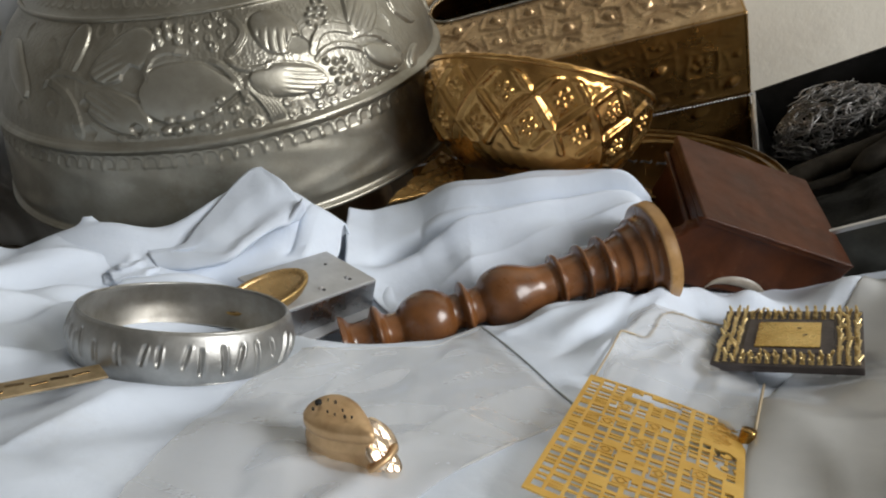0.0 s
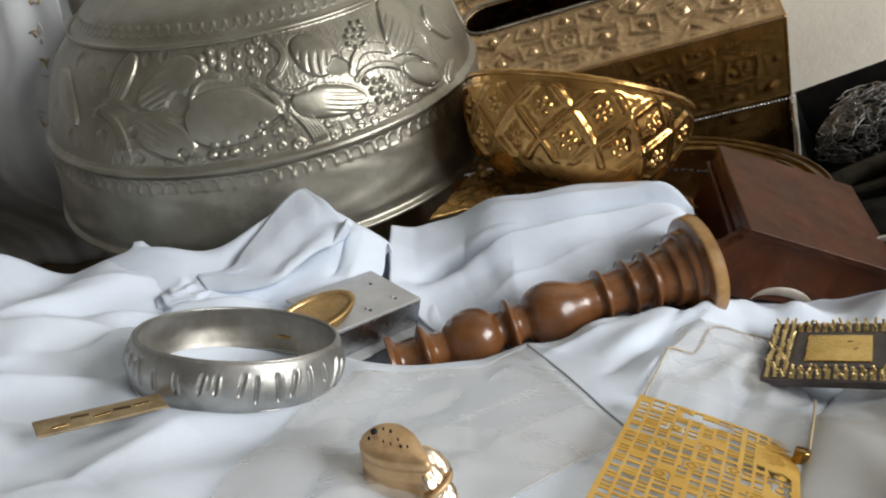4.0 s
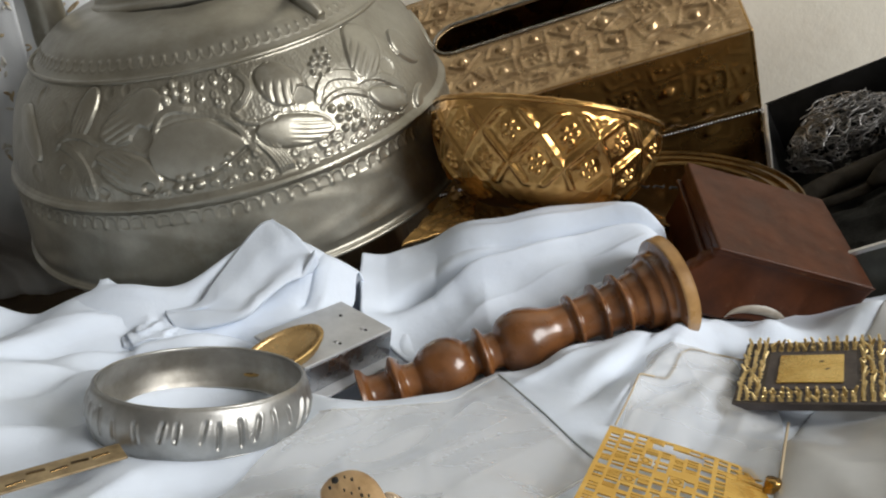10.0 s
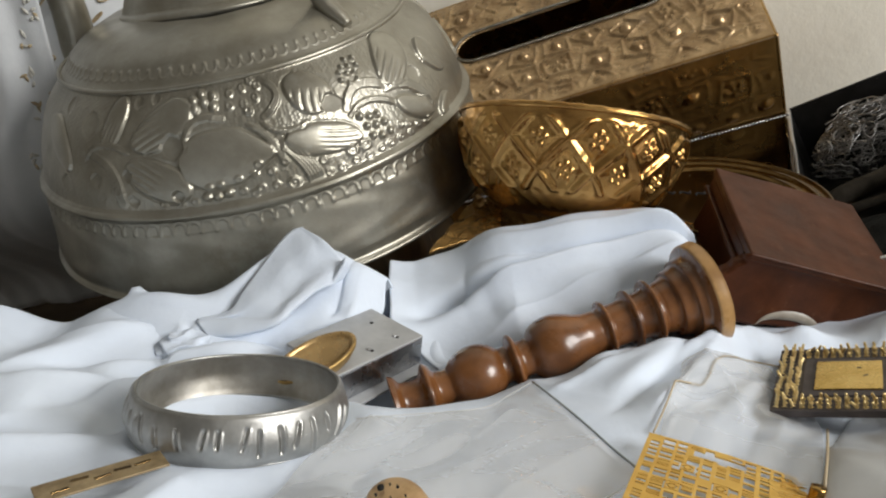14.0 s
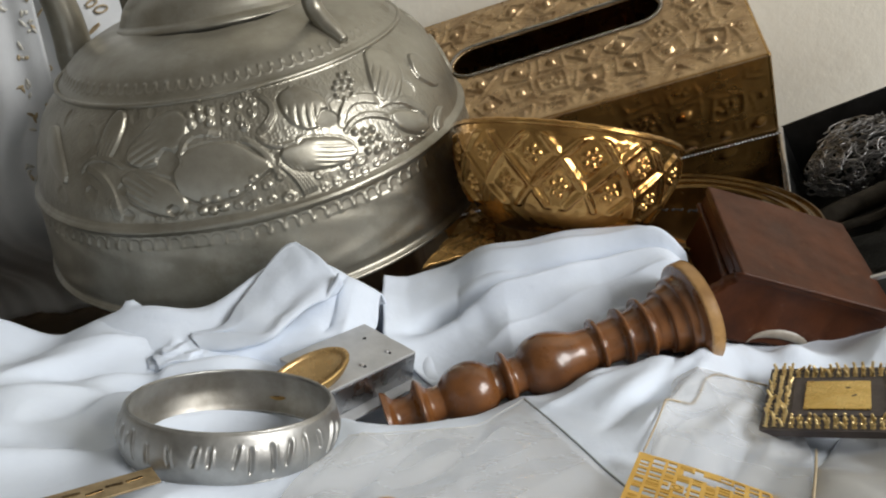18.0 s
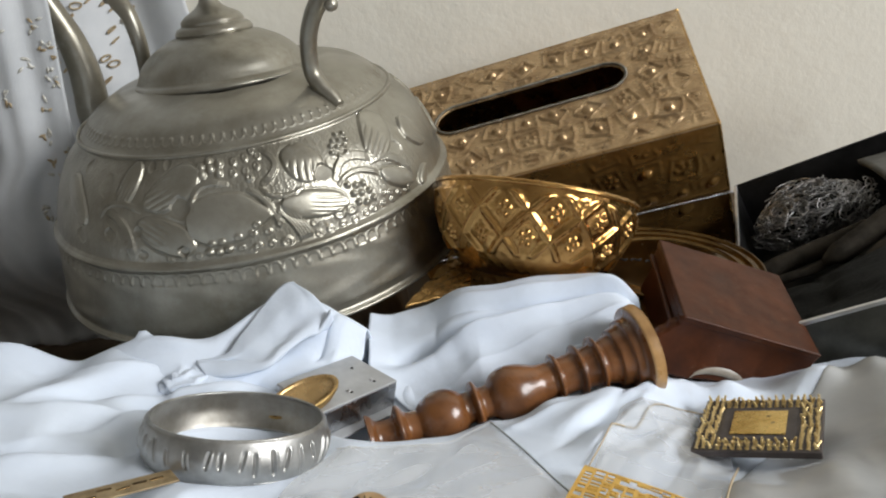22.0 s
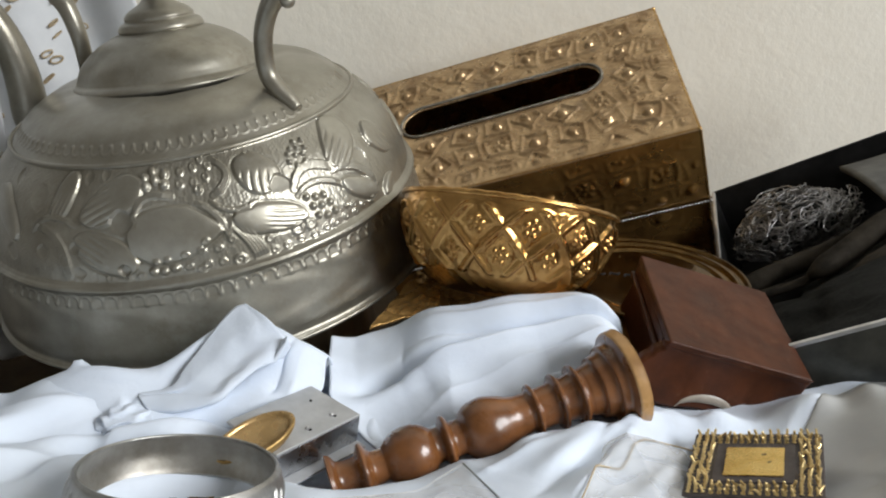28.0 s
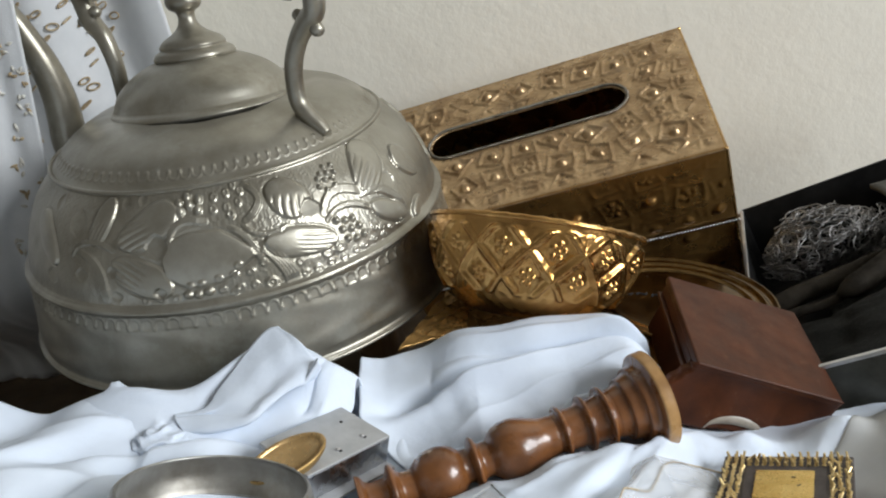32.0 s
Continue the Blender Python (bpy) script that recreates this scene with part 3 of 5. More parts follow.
def back_cloth():
    """A folded sheet that rises from behind the candlestick to a rolled upper edge and drops behind it."""
    us, vs = np.linspace(0, 1, 150), np.linspace(0, 1, 120)
    u, v = np.meshgrid(us, vs)
    k0 = np.clip(v / 0.8, 0, 1)
    left = -0.0760 + 0.0060 * (1 - k0) + 0.030 * np.clip(1 - 2 * k0, 0, 1) ** 1.2
    x = left + (0.054 - left) * u + 0.003 * np.sin(v * 5) * u
    front = 0.238 + 0.040 * u
    ridge = 0.313 + 0.006 * np.sin(u * 3.0) + 0.002 * np.sin(u * 9)
    crest = smooth_profile([(0.0, 0.0450), (0.05, 0.0408), (0.10, 0.0392), (0.225, 0.0413), (0.356, 0.0473), (0.54, 0.0480), (0.70, 0.0460), (0.83, 0.0452), (0.91, 0.0435), (0.957, 0.0390), (1.0, 0.0310)], 6)
    top = np.interp(u, crest[:, 0], crest[:, 1])
    low = cloth_z(x, front) - 0.003
    k = np.clip(v / 0.8, 0, 1)
    y = front + (ridge - front) * k
    z = low + (top - low) * np.sin(k * np.pi / 2) ** 0.9
    # folds that run along the sheet
    across = np.exp(-((k - 0.42 - 0.22 * u) / 0.05) ** 2)
    z = z + 0.0055 * across * np.sin(np.pi * np.clip(u * 1.05, 0, 1)) - 0.0050 * np.exp(-((k - 0.54 - 0.20 * u) / 0.05) ** 2) * np.clip(u * 6, 0, 1)
    right = 1 / (1 + np.exp(-(u - 0.45) * 12))
    z = z + 0.0040 * np.exp(-((k - 0.90 + 0.10 * u) / 0.06) ** 2) * right - 0.0045 * np.exp(-np.abs(k - 0.78 + 0.12 * u) / 0.030) * right
    z = z - 0.0022 * np.exp(-np.abs(u - 0.17 - 0.10 * k) / 0.020) * np.exp(-((k - 0.62) / 0.14) ** 2)
    z = z + 0.0016 * np.exp(-np.abs(k - 0.20 - 0.3 * u) / 0.03)
    z = z - 0.0012 * np.exp(-((u - 0.22 - 0.16 * k) / 0.035) ** 2) * np.exp(-((k - 0.5) / 0.2) ** 2)
    z = z + 0.0012 * np.sin(17 * u + 9 * k) * np.sin(11 * k - 5 * u)
    roll = np.clip((v - 0.8) / 0.2, 0, 1)
    y = y + 0.012 * np.sin(roll * np.pi / 2)
    z = z - 0.028 * (1 - np.cos(roll * np.pi / 2))
    ob = mesh_of("folded_cloth", np.stack([x, y, z], -1).reshape(-1, 3), grid_faces(len(vs), len(us)), CLOTH)
    solid = ob.modifiers.new("thickness", "SOLIDIFY")
    solid.thickness = 0.0012
    return tagged(ob, "folded white cotton cloth with a rolled edge behind the candlestick", "cloth")


back_cloth()

# ---- kettle ----
kettle = empty("kettle", frame_of((-0.1544, 0.4283, 0.0388), (0.0771, -0.0318, 0.9965)), "large embossed pewter kettle with domed lid and bail handle", "kettle")
body_pts = [(0.060, 0.0085), (0.1130, 0.0085), (0.1190, 0.0082), (0.1222, 0.0092), (0.1226, 0.0112), (0.1212, 0.0128), (0.1212, 0.0150), (0.1213, 0.0185), (0.1198, 0.0272), (0.1178, 0.0385), (0.1158, 0.0470), (0.1168, 0.0492), (0.1168, 0.0515), (0.1143, 0.0538), (0.1121, 0.0625), (0.1073, 0.0745), (0.1002, 0.0866), (0.0900, 0.0968), (0.0888, 0.0985), (0.0866, 0.1000), (0.0830, 0.1035), (0.0785, 0.1078), (0.0720, 0.1118), (0.0640, 0.1146), (0.0560, 0.1162), (0.0460, 0.1166)]


def dense(points, step):
    p = smooth_profile(points, 24)
    d = np.r_[0, np.cumsum(np.linalg.norm(np.diff(p, axis=0), axis=1))]
    at = np.arange(0, d[-1], step)
    return np.c_[np.interp(at, d, p[:, 0]), np.interp(at, d, p[:, 1])]


def kettle_relief(ang, row, z):
    """Raised leaves, grapes and rings between the two ribs, with scalloped borders."""
    deg = (np.degrees(ang) + 180) % 360 - 180
    h = np.zeros_like(z)
    zone = (z > 0.0532) & (z < 0.0975) & (np.arange(len(z))[:, None] > 100)
    sx, sy = np.radians(deg) * 0.107, z * 1.15
    h += np.where(zone, 0.00013 * np.sin(sx * 2600 + 3 * np.sin(z * 900)) * np.sin(z * 2300 + 2 * np.sin(sx * 800)) - 0.0004, 0)

    def flat(d, zc):
        return np.array((radians(d) * 0.107, zc * 1.15))

    def near(lo, hi):
        """The vertices of the frieze inside a box."""
        return np.nonzero(zone & (sx > lo[0]) & (sx < hi[0]) & (sy > lo[1]) & (sy < hi[1]))

    def leaf(base, tip, wide, strokes=0, height=0.0015, blunt=-0.10):
        """A leaf or fruit bulging between two points, with incised strokes at its base."""
        a, b = flat(*base), flat(*tip)
        mid, half = (a + b) / 2, np.linalg.norm(b - a) / 2
        e = (b - a) / (2 * half)
        k = near(mid - half - wide, mid + half + wide)
        x, y = sx[k] - mid[0], sy[k] - mid[1]
        u, v = (x * e[0] + y * e[1]) / half, y * e[0] - x * e[1]
        v = v - 0.08 * wide * np.sin(2.4 * u)
        width = wide * np.clip(1 - np.abs(u) ** 2.4, 0, 1) ** 0.5 * (0.95 - blunt * u) * (np.clip((1 - u) / 0.75, 0, 1) ** 0.5 if blunt > 0 else 1) + 1e-6
        q = np.abs(v) / width
        bulge = 0.0005 * np.clip((1 - q) * width / 0.0008, 0, 1) + height * 0.55 * np.clip(1 - q**3, 0, 1) * (0.85 + 0.2 * u)
        if strokes:
            line = ((v / wide + 0.10 * np.sin(3 * u)) * strokes / 1.7 + 100.5) % 1 - 0.5
            bulge = bulge - 0.00055 * np.exp(-((line / 0.15) ** 2)) * np.clip((0.20 - u) / 0.35, 0, 1) * np.clip((u + 0.93) / 0.1, 0, 1) * (q < 0.85)
        inside = (q < 1) & (np.abs(u) < 1)
        rim = np.exp(-(((q - 1.0) * width - 0.0006) / 0.0005) ** 2) * (np.abs(u) < 1)
        h[k] = np.where(inside, np.maximum(h[k], bulge), h[k] - 0.00042 * rim)

    def strand(points, count, gap, height=0.0007):
        """Parallel ridges that follow a bent line."""
        a, b, c = (flat(*p) for p in points)
        t = np.linspace(0, 1, 15)[:, None]
        line = (1 - t) ** 2 * a + 2 * t * (1 - t) * (2 * b - (a + c) / 2) + t**2 * c
        half = count * gap / 2
        k = near(line.min(0) - half - 0.001, line.max(0) + half + 0.001)
        p = np.stack([sx[k], sy[k]], -1)
        best, side, along = np.full(len(p), 9.0), np.zeros(len(p)), np.zeros(len(p))
        for i in range(14):
            d = line[i + 1] - line[i]
            s = np.clip(((p - line[i]) @ d) / (d @ d), 0, 1)
            off = p - line[i] - s[:, None] * d
            far = np.hypot(off[:, 0], off[:, 1])
            closer = far < best
            best = np.where(closer, far, best)
            side = np.where(closer, np.sign(d[0] * off[:, 1] - d[1] * off[:, 0]) * far, side)
            along = np.where(closer, (i + s) / 14, along)
        spread = half * (0.72 + 0.28 * along)
        wave = np.sin(np.pi * ((side / spread + 1) / 2 * count % 1)) ** 0.8
        ends = np.clip(np.minimum(along, 1 - along) / 0.12, 0, 1)
        h[k] = np.where(np.abs(side) < spread, np.maximum(h[k] * (1 - 0.8 * ends), (0.0003 + height * wave) * ends), h[k])

    def grape(d, zc, r=0.0017, height=0.0014):
        c = flat(d, zc)
        k = near(c - r, c + r)
        q = ((sx[k] - c[0]) ** 2 + (sy[k] - c[1]) ** 2) / r**2
        h[k] = np.where(q < 1, np.maximum(h[k], height * np.sqrt(np.clip(1 - q, 0, 1))), h[k])

    def ring(d, zc, r=0.0015):
        c = flat(d, zc)
        k = near(c - 2.2 * r, c + 2.2 * r)
        q = np.hypot(sx[k] - c[0], sy[k] - c[1])
        h[k] = h[k] + 0.0009 * np.exp(-(((q - r) / (0.36 * r)) ** 2)) + 0.0008 * np.exp(-((q / (0.4 * r)) ** 2))

    def pit(d, zc, r, lean=0.0):
        """A flat pointed gap between leaves."""
        c = flat(d, zc)
        k = near(c - 1.3 * r, c + 1.3 * r)
        q = (np.abs(sx[k] - c[0]) ** 1.5 + np.abs(sy[k] - c[1]) ** 1.5) / r**1.5
        h[k] = np.where(q < 1, np.minimum(h[k], -0.0011 + 0.0003 * q - lean * (sy[k] - c[1])), h[k])

    leaf((-125.1, 0.0682), (-136.5, 0.0884), 0.0072)
    leaf((-112.1, 0.0796), (-106.4, 0.0967), 0.0058, strokes=5, height=0.0012)
    leaf((-103.5, 0.0801), (-87.1, 0.0915), 0.0085, strokes=5)
    leaf((-104.7, 0.0738), (-90.6, 0.0583), 0.0092, strokes=5)
    leaf((-91.6, 0.0735), (-69.0, 0.0688), 0.0135, blunt=0.16)
    strand([(-118.5, 0.0742), (-112.9, 0.0804), (-105.1, 0.0779)], 3, 0.0009)
    strand([(-116.6, 0.0768), (-109.7, 0.0703), (-108.0, 0.057)], 4, 0.0013)
    strand([(-89.8, 0.0749), (-87.5, 0.0857), (-80.1, 0.0858)], 3, 0.001)
    strand([(-74.4, 0.0816), (-70.5, 0.0748), (-68.6, 0.0646)], 3, 0.0011)
    strand([(-68.6, 0.0731), (-64.7, 0.0636), (-63.0, 0.054)], 5, 0.0014, height=0.0009)
    strand([(-68.5, 0.0958), (-65.7, 0.0897), (-70.0, 0.0832)], 3, 0.0012)
    leaf((-59.1, 0.079), (-56.8, 0.0944), 0.0115, strokes=5)
    leaf((-49.8, 0.0638), (-67.0, 0.0733), 0.0078, strokes=6, height=0.0019)
    strand([(-71.1, 0.0814), (-67.0, 0.0761), (-60.8, 0.0765)], 3, 0.0009)
    strand([(-50.8, 0.0765), (-45.4, 0.0834), (-37.3, 0.0785)], 4, 0.0012)
    strand([(-38.5, 0.0776), (-30.3, 0.0738), (-26.1, 0.0621)], 4, 0.0012)
    strand([(-50.6, 0.0734), (-44.4, 0.0762), (-37.2, 0.0704)], 2, 0.0016, height=0.001)
    leaf((-36.7, 0.0717), (-26.8, 0.0575), 0.006)
    leaf((-37.7, 0.0793), (-24.6, 0.0935), 0.01, strokes=5)
    leaf((-12.1, 0.0695), (-17.8, 0.0873), 0.0085, strokes=4)
    leaf((-17.4, 0.0606), (-23.5, 0.0535), 0.004)
    for d, zc in ((-84.3, 0.0951), (-81.2, 0.0938), (-86.5, 0.0932), (-83.8, 0.0924), (-86.2, 0.0906), (-81.5, 0.0905), (-85.7, 0.0612), (-83.2, 0.0615), (-86.8, 0.0571), (-84.5, 0.0567), (-82.1, 0.0574)):
        grape(d, zc, 0.0021, 0.0017)
    for d, zc in ((-44.0, 0.0933), (-41.5, 0.0929), (-46.3, 0.0914), (-44.2, 0.0908), (-41.9, 0.0902), (-47.8, 0.0898), (-45.9, 0.0886), (-43.7, 0.0883), (-48.5, 0.0871), (-46.8, 0.0849), (-43.9, 0.0855)):
        grape(d, zc, 0.0013, 0.0015)
    for d, zc in ((-48.5, 0.0717), (-46.2, 0.0702), (-43.9, 0.0697), (-47.7, 0.067), (-45.4, 0.066), (-42.9, 0.0656), (-47.2, 0.0623), (-44.9, 0.0609), (-42.4, 0.0613)):
        grape(d, zc, 0.0018, 0.0018)
    for d, zc in ((-74.3, 0.0661), (-72.0, 0.0622), (-75.7, 0.0628), (-68.6, 0.0646), (-75.0, 0.0566), (-71.7, 0.0561), (-59.9, 0.0548), (-56.8, 0.0548), (-60.4, 0.0602), (-53.2, 0.0554), (-49.7, 0.055), (-46.1, 0.0558), (-43.4, 0.0559), (-39.8, 0.0563), (-38.6, 0.0611), (-36.3, 0.0593), (-33.2, 0.0569), (-29.8, 0.0564), (-36.3, 0.0558), (-69.9, 0.0942), (-70.9, 0.0906), (-73.4, 0.0864), (-71.4, 0.0966), (-77.2, 0.0937), (-73.7, 0.0945), (-77.7, 0.0896), (-74.2, 0.0895), (-73.5, 0.0869), (-79.2, 0.0622), (-79.0, 0.057), (-76.5, 0.055), (-89.8, 0.0557), (-97.2, 0.0557), (-93.2, 0.0557)):
        ring(d, zc, 0.0013)
    for d, zc in ((-68.0, 0.0551), (-53.3, 0.0601), (-49.9, 0.0602)):
        ring(d, zc, 0.0021)
    for d, zc, r in ((-92.8, 0.0784, 0.0055), (-118.0, 0.0871, 0.0058), (-115.2, 0.0661, 0.0035), (-104.8, 0.0577, 0.0027), (-93.2, 0.0591, 0.0028), (-102.7, 0.0952, 0.0025), (-97.5, 0.0958, 0.0023), (-127.7, 0.0623, 0.0045), (-129.9, 0.0930, 0.0033), (-105.4, 0.0686, 0.0028), (-26.5, 0.0766, 0.0045)):
        pit(d, zc, r)
    pit(-53.6, 0.08, 0.0055, 0.16)
    for d in range(10, 225, 24):
        leaf((d, 0.060), (d + 10, 0.078), 0.007, strokes=5)
        leaf((d + 12, 0.078), (d + 14, 0.094), 0.007, strokes=4)
    # scalloped borders
    for zc, n, turn, around in ((0.0446, 112, 1, 0.1155), (0.1035, 100, -1, 0.083)):
        half = math.pi * around / n
        u = ((deg / 360 * n) % 1 - 0.5) * 2 * half
        v = (z - zc) * turn * (1.0 if turn > 0 else 1.35)
        arc = np.where(v > 0, np.hypot(u, v), np.abs(u)) - 0.84 * half
        h = h + np.where((v > -0.0018) & (v < 0.005), (0.00046 if turn > 0 else 0.00030) * np.exp(-((arc / 0.00042) ** 2)) * np.clip((v + 0.0018) / 0.0006, 0, 1), 0)
        h = h + 0.0006 * np.exp(-(((np.abs(u) - half) ** 2 + (v + 0.0020) ** 2) / 0.0008**2))
    # dents and unevenness from hand work
    h = h + 0.0004 * np.sin(3 * ang + 40 * z) * np.sin(30 * z + 2) + 0.0002 * np.sin(11 * ang + 1 + 60 * z)
    low = (z < 0.042) & (z > 0.016)
    h = h + np.where(low, 0.00025 * np.sin(17 * ang + 3 * np.sin(150 * z)) * np.sin(190 * z + 4 * ang), 0)
    return h


lathe("body", dense(body_pts, 0.0005), PEWTER, kettle, 1300, relief=kettle_relief)
lid_pose = frame_of((-0.0075, 0.0106, 0.1104), (-0.0088, 0.112, 1))
lid = lathe("lid", smooth_profile([(0.044, 0.0), (0.0495, -0.0012), (0.0520, -0.0006), (0.0530, 0.0012), (0.0518, 0.0030), (0.0492, 0.0042), (0.0480, 0.0062), (0.0446, 0.0125), (0.0370, 0.0192), (0.0275, 0.0242), (0.0215, 0.0262)]), PEWTER, kettle, 128, at=lid_pose)
lathe("knob", smooth_profile([(0.0215, 0.0255), (0.0222, 0.0275), (0.0208, 0.0300), (0.0180, 0.0315), (0.0178, 0.0335), (0.0150, 0.0365), (0.0095, 0.0395), (0.0062, 0.0425), (0.0046, 0.0465), (0.0052, 0.0500), (0.0082, 0.0520), (0.0095, 0.0550), (0.0085, 0.0590), (0.0040, 0.0620), (0.0001, 0.0625)]), PEWTER, lid, 64)
handle = tube("handle", [(0.0690, -0.0478, 0.1035), (0.0650, -0.0450, 0.1075), (0.0607, -0.0430, 0.1120), (0.0567, -0.0406, 0.1187), (0.0563, -0.0403, 0.1277), (0.0584, -0.0416, 0.1389), (0.0635, -0.0447, 0.1498), (0.0695, -0.0483, 0.1576), (0.0756, -0.0520, 0.1664), (0.0730, -0.0500, 0.1950), (0.0500, -0.0360, 0.2260), (0.0100, -0.0120, 0.2380), (-0.0350, 0.0150, 0.2280), (-0.0660, 0.0335, 0.2000), (-0.0735, 0.0380, 0.1800), (-0.0715, 0.0369, 0.1700), (-0.0691, 0.0355, 0.1582), (-0.0632, 0.0319, 0.1493), (-0.0608, 0.0305, 0.1342), (-0.0620, 0.0315, 0.1200), (-0.066, 0.034, 0.106)],
              [0.0026, 0.0042, 0.0046, 0.0046, 0.0045, 0.0045, 0.0046, 0.0050, 0.0052, 0.0050, 0.0052, 0.0055, 0.0052, 0.0050, 0.0050, 0.0056, 0.0056, 0.0050, 0.0046, 0.0042, 0.0030], PEWTER, kettle, 16)
for p, r in (((0.0745, -0.0512, 0.1545), 0.0036), ((0.0660, -0.0460, 0.1610), 0.0030), ((0.0630, -0.0440, 0.1745), 0.0072), ((-0.0765, 0.0400, 0.1585), 0.0030), ((-0.0640, 0.0325, 0.1640), 0.0034), ((-0.0600, 0.0300, 0.1770), 0.0072)):
    lathe("boss", smooth_profile([(0.0001, -r), (0.7 * r, -0.7 * r), (r, 0), (0.7 * r, 0.7 * r), (0.0001, r)], 4), PEWTER, handle, 20, at=Matrix.Translation(p))
tube("spout", [(-0.0920, 0.033, 0.050), (-0.1000, 0.034, 0.065), (-0.1045, 0.0345, 0.0893), (-0.1035, 0.0354, 0.1040), (-0.1028, 0.0358, 0.1201), (-0.1045, 0.0346, 0.1392), (-0.1085, 0.0334, 0.1556), (-0.1130, 0.0330, 0.1680), (-0.1200, 0.0320, 0.1800)], [0.0125, 0.0118, 0.0104, 0.0100, 0.0094, 0.0084, 0.0070, 0.0062, 0.0056], PEWTER, kettle, 24)
for name, r, h, thick in (("foot_ring", 0.1222, 0.0102, 0.0012), ("lower_rib", 0.1162, 0.0504, 0.0011), ("upper_rib", 0.0890, 0.0986, 0.0012)):
    mesh_of(name, *tube_mesh([(r * math.cos(a), r * math.sin(a), h) for a in np.linspace(0, 2 * math.pi, 181)], thick, 10, False), PEWTER, kettle)
support = part("wooden_block", box_bm(0.13, 0.13, 0.1050, 0.002, (0, 0, 0)), TABLETOP, None, at=pose(-0.154, 0.428, TABLE + 0.0525))
tagged(support, "dark wooden block under the kettle", "block")

# ---- tissue box ----
tissue_box = empty("tissue_box", pose(0.1307, 0.4419, 0.0657) @ pose(0, 0, 0, 0, 0, -3.0) @ pose(0, 0, 0, 19.3) @ pose(0, 0, 0, 0, -7.2, 0), "embossed brass tissue box with an oval slot, tilted", "tissue box")
BL, BW, BH = 0.2150, 0.1376, 0.1339
SLOT_X, SLOT_Y, SLOT_L, SLOT_R = -0.1150, 0.0775, 0.1360, 0.0148


def embossed(a, b, cell, hash_seed, both=True):
    """Rows of domes in squares, crossed bars and florets hammered from behind; a and b run over the panel in metres."""
    a, b = a + 0.0022 * np.sin(61 * b + hash_seed) + 0.0010 * np.sin(170 * b + 90 * a), b + 0.0020 * np.sin(53 * a + 2 * hash_seed) + 0.0010 * np.sin(150 * a - 110 * b)
    i, j = np.floor(a / cell), np.floor(b / cell)
    u, v = a / cell - i - 0.5, b / cell - j - 0.5
    kind = (np.abs(np.sin(i * 12.9898 + j * 78.233 + hash_seed) * 43758.5453) % 1)
    q = np.hypot(u, v)
    turn = (kind * 37 % 1 - 0.5) * 0.5
    u, v = u + turn * v + 0.08 * np.sin(i * 5.1 + j), v - turn * u + 0.08 * np.sin(j * 3.7 + i * 2)
    dome = 0.0021 * np.sqrt(np.clip(1 - (np.hypot(u, v) / 0.16) ** 2, 0, 1))
    square = 0.0011 * np.exp(-((np.maximum(np.abs(u), np.abs(v)) - 0.36) / 0.045) ** 2)
    diamond = 0.0011 * np.exp(-((np.abs(u) + np.abs(v) - 0.44) / 0.05) ** 2)
    cross = 0.0010 * np.exp(-((np.abs(np.abs(u) - np.abs(v))) / 0.055) ** 2) * (q < 0.5)
    bars = 0.0009 * np.exp(-((((np.maximum(np.abs(u), np.abs(v)) * 5.2) % 1) - 0.5) / 0.2) ** 2) * (q < 0.46) + 0.5 * dome
    ang = np.arctan2(v, u)
    floret = 0.0014 * np.exp(-(((q - 0.17) / 0.06) ** 2)) * (0.5 + 0.5 * np.cos(5 * ang + i)) + 0.0014 * np.exp(-((q / 0.06) ** 2))
    h = np.where(kind < 0.36, dome + square, np.where(kind < 0.60, dome + diamond, np.where(kind < 0.70, cross, np.where(kind < 0.82, floret + square, bars))))
    h = h + 0.00045 * np.sin(a * 520 + 260 * b + 5 * np.sin(b * 230)) ** 8 * np.sin(90 * a + 140 * b + hash_seed) ** 2
    if not both:
        h = np.where(kind < 0.72, dome + 0.25 * square, 0.7 * floret + 0.4 * square)
    return 1.5 * h + 0.00015 * np.sin(a * 700 + 3 * np.sin(b * 300)) * np.sin(b * 610 + 1)


def panel(name, origin, ax, ay, la, lb, mat, label="", relief=None, hole=None, step=0.0010, thick=0.0012):
    """A hammered sheet spanned by two directions, with its relief outward and an optional opening."""
    ax, ay, o = np.array(ax, float), np.array(ay, float), np.array(origin, float)
    out = np.cross(ax, ay)
    na, nb = int(la / step) + 1, int(lb / step) + 1
    a, b = np.meshgrid(np.linspace(0, la, na), np.linspace(0, lb, nb))
    h = relief(a, b) if relief is not None else 0 * a
    edge = np.minimum(np.minimum(a, la - a), np.minimum(b, lb - b))
    h = h * np.clip((edge - 0.004) / 0.008, 0, 1) - 0.0012 * np.exp(-edge / 0.0012)
    p = o + a[..., None] * ax + b[..., None] * ay + h[..., None] * out
    faces = grid_faces(nb, na)
    if hole is not None:
        inside = hole(a, b).ravel()
        faces = [f for f in faces if not all(inside[k] for k in f)]
    ob = mesh_of(name, p.reshape(-1, 3), faces, mat, tissue_box, label)
    m = ob.modifiers.new("thickness", "SOLIDIFY")
    m.thickness, m.offset = thick, -1
    return ob


def slot_inside(a, b):
    x, y = a - BL, b
    dx = np.maximum(np.abs(x - SLOT_X) - (SLOT_L / 2 - SLOT_R), 0)
    return np.hypot(dx, y - SLOT_Y) < SLOT_R


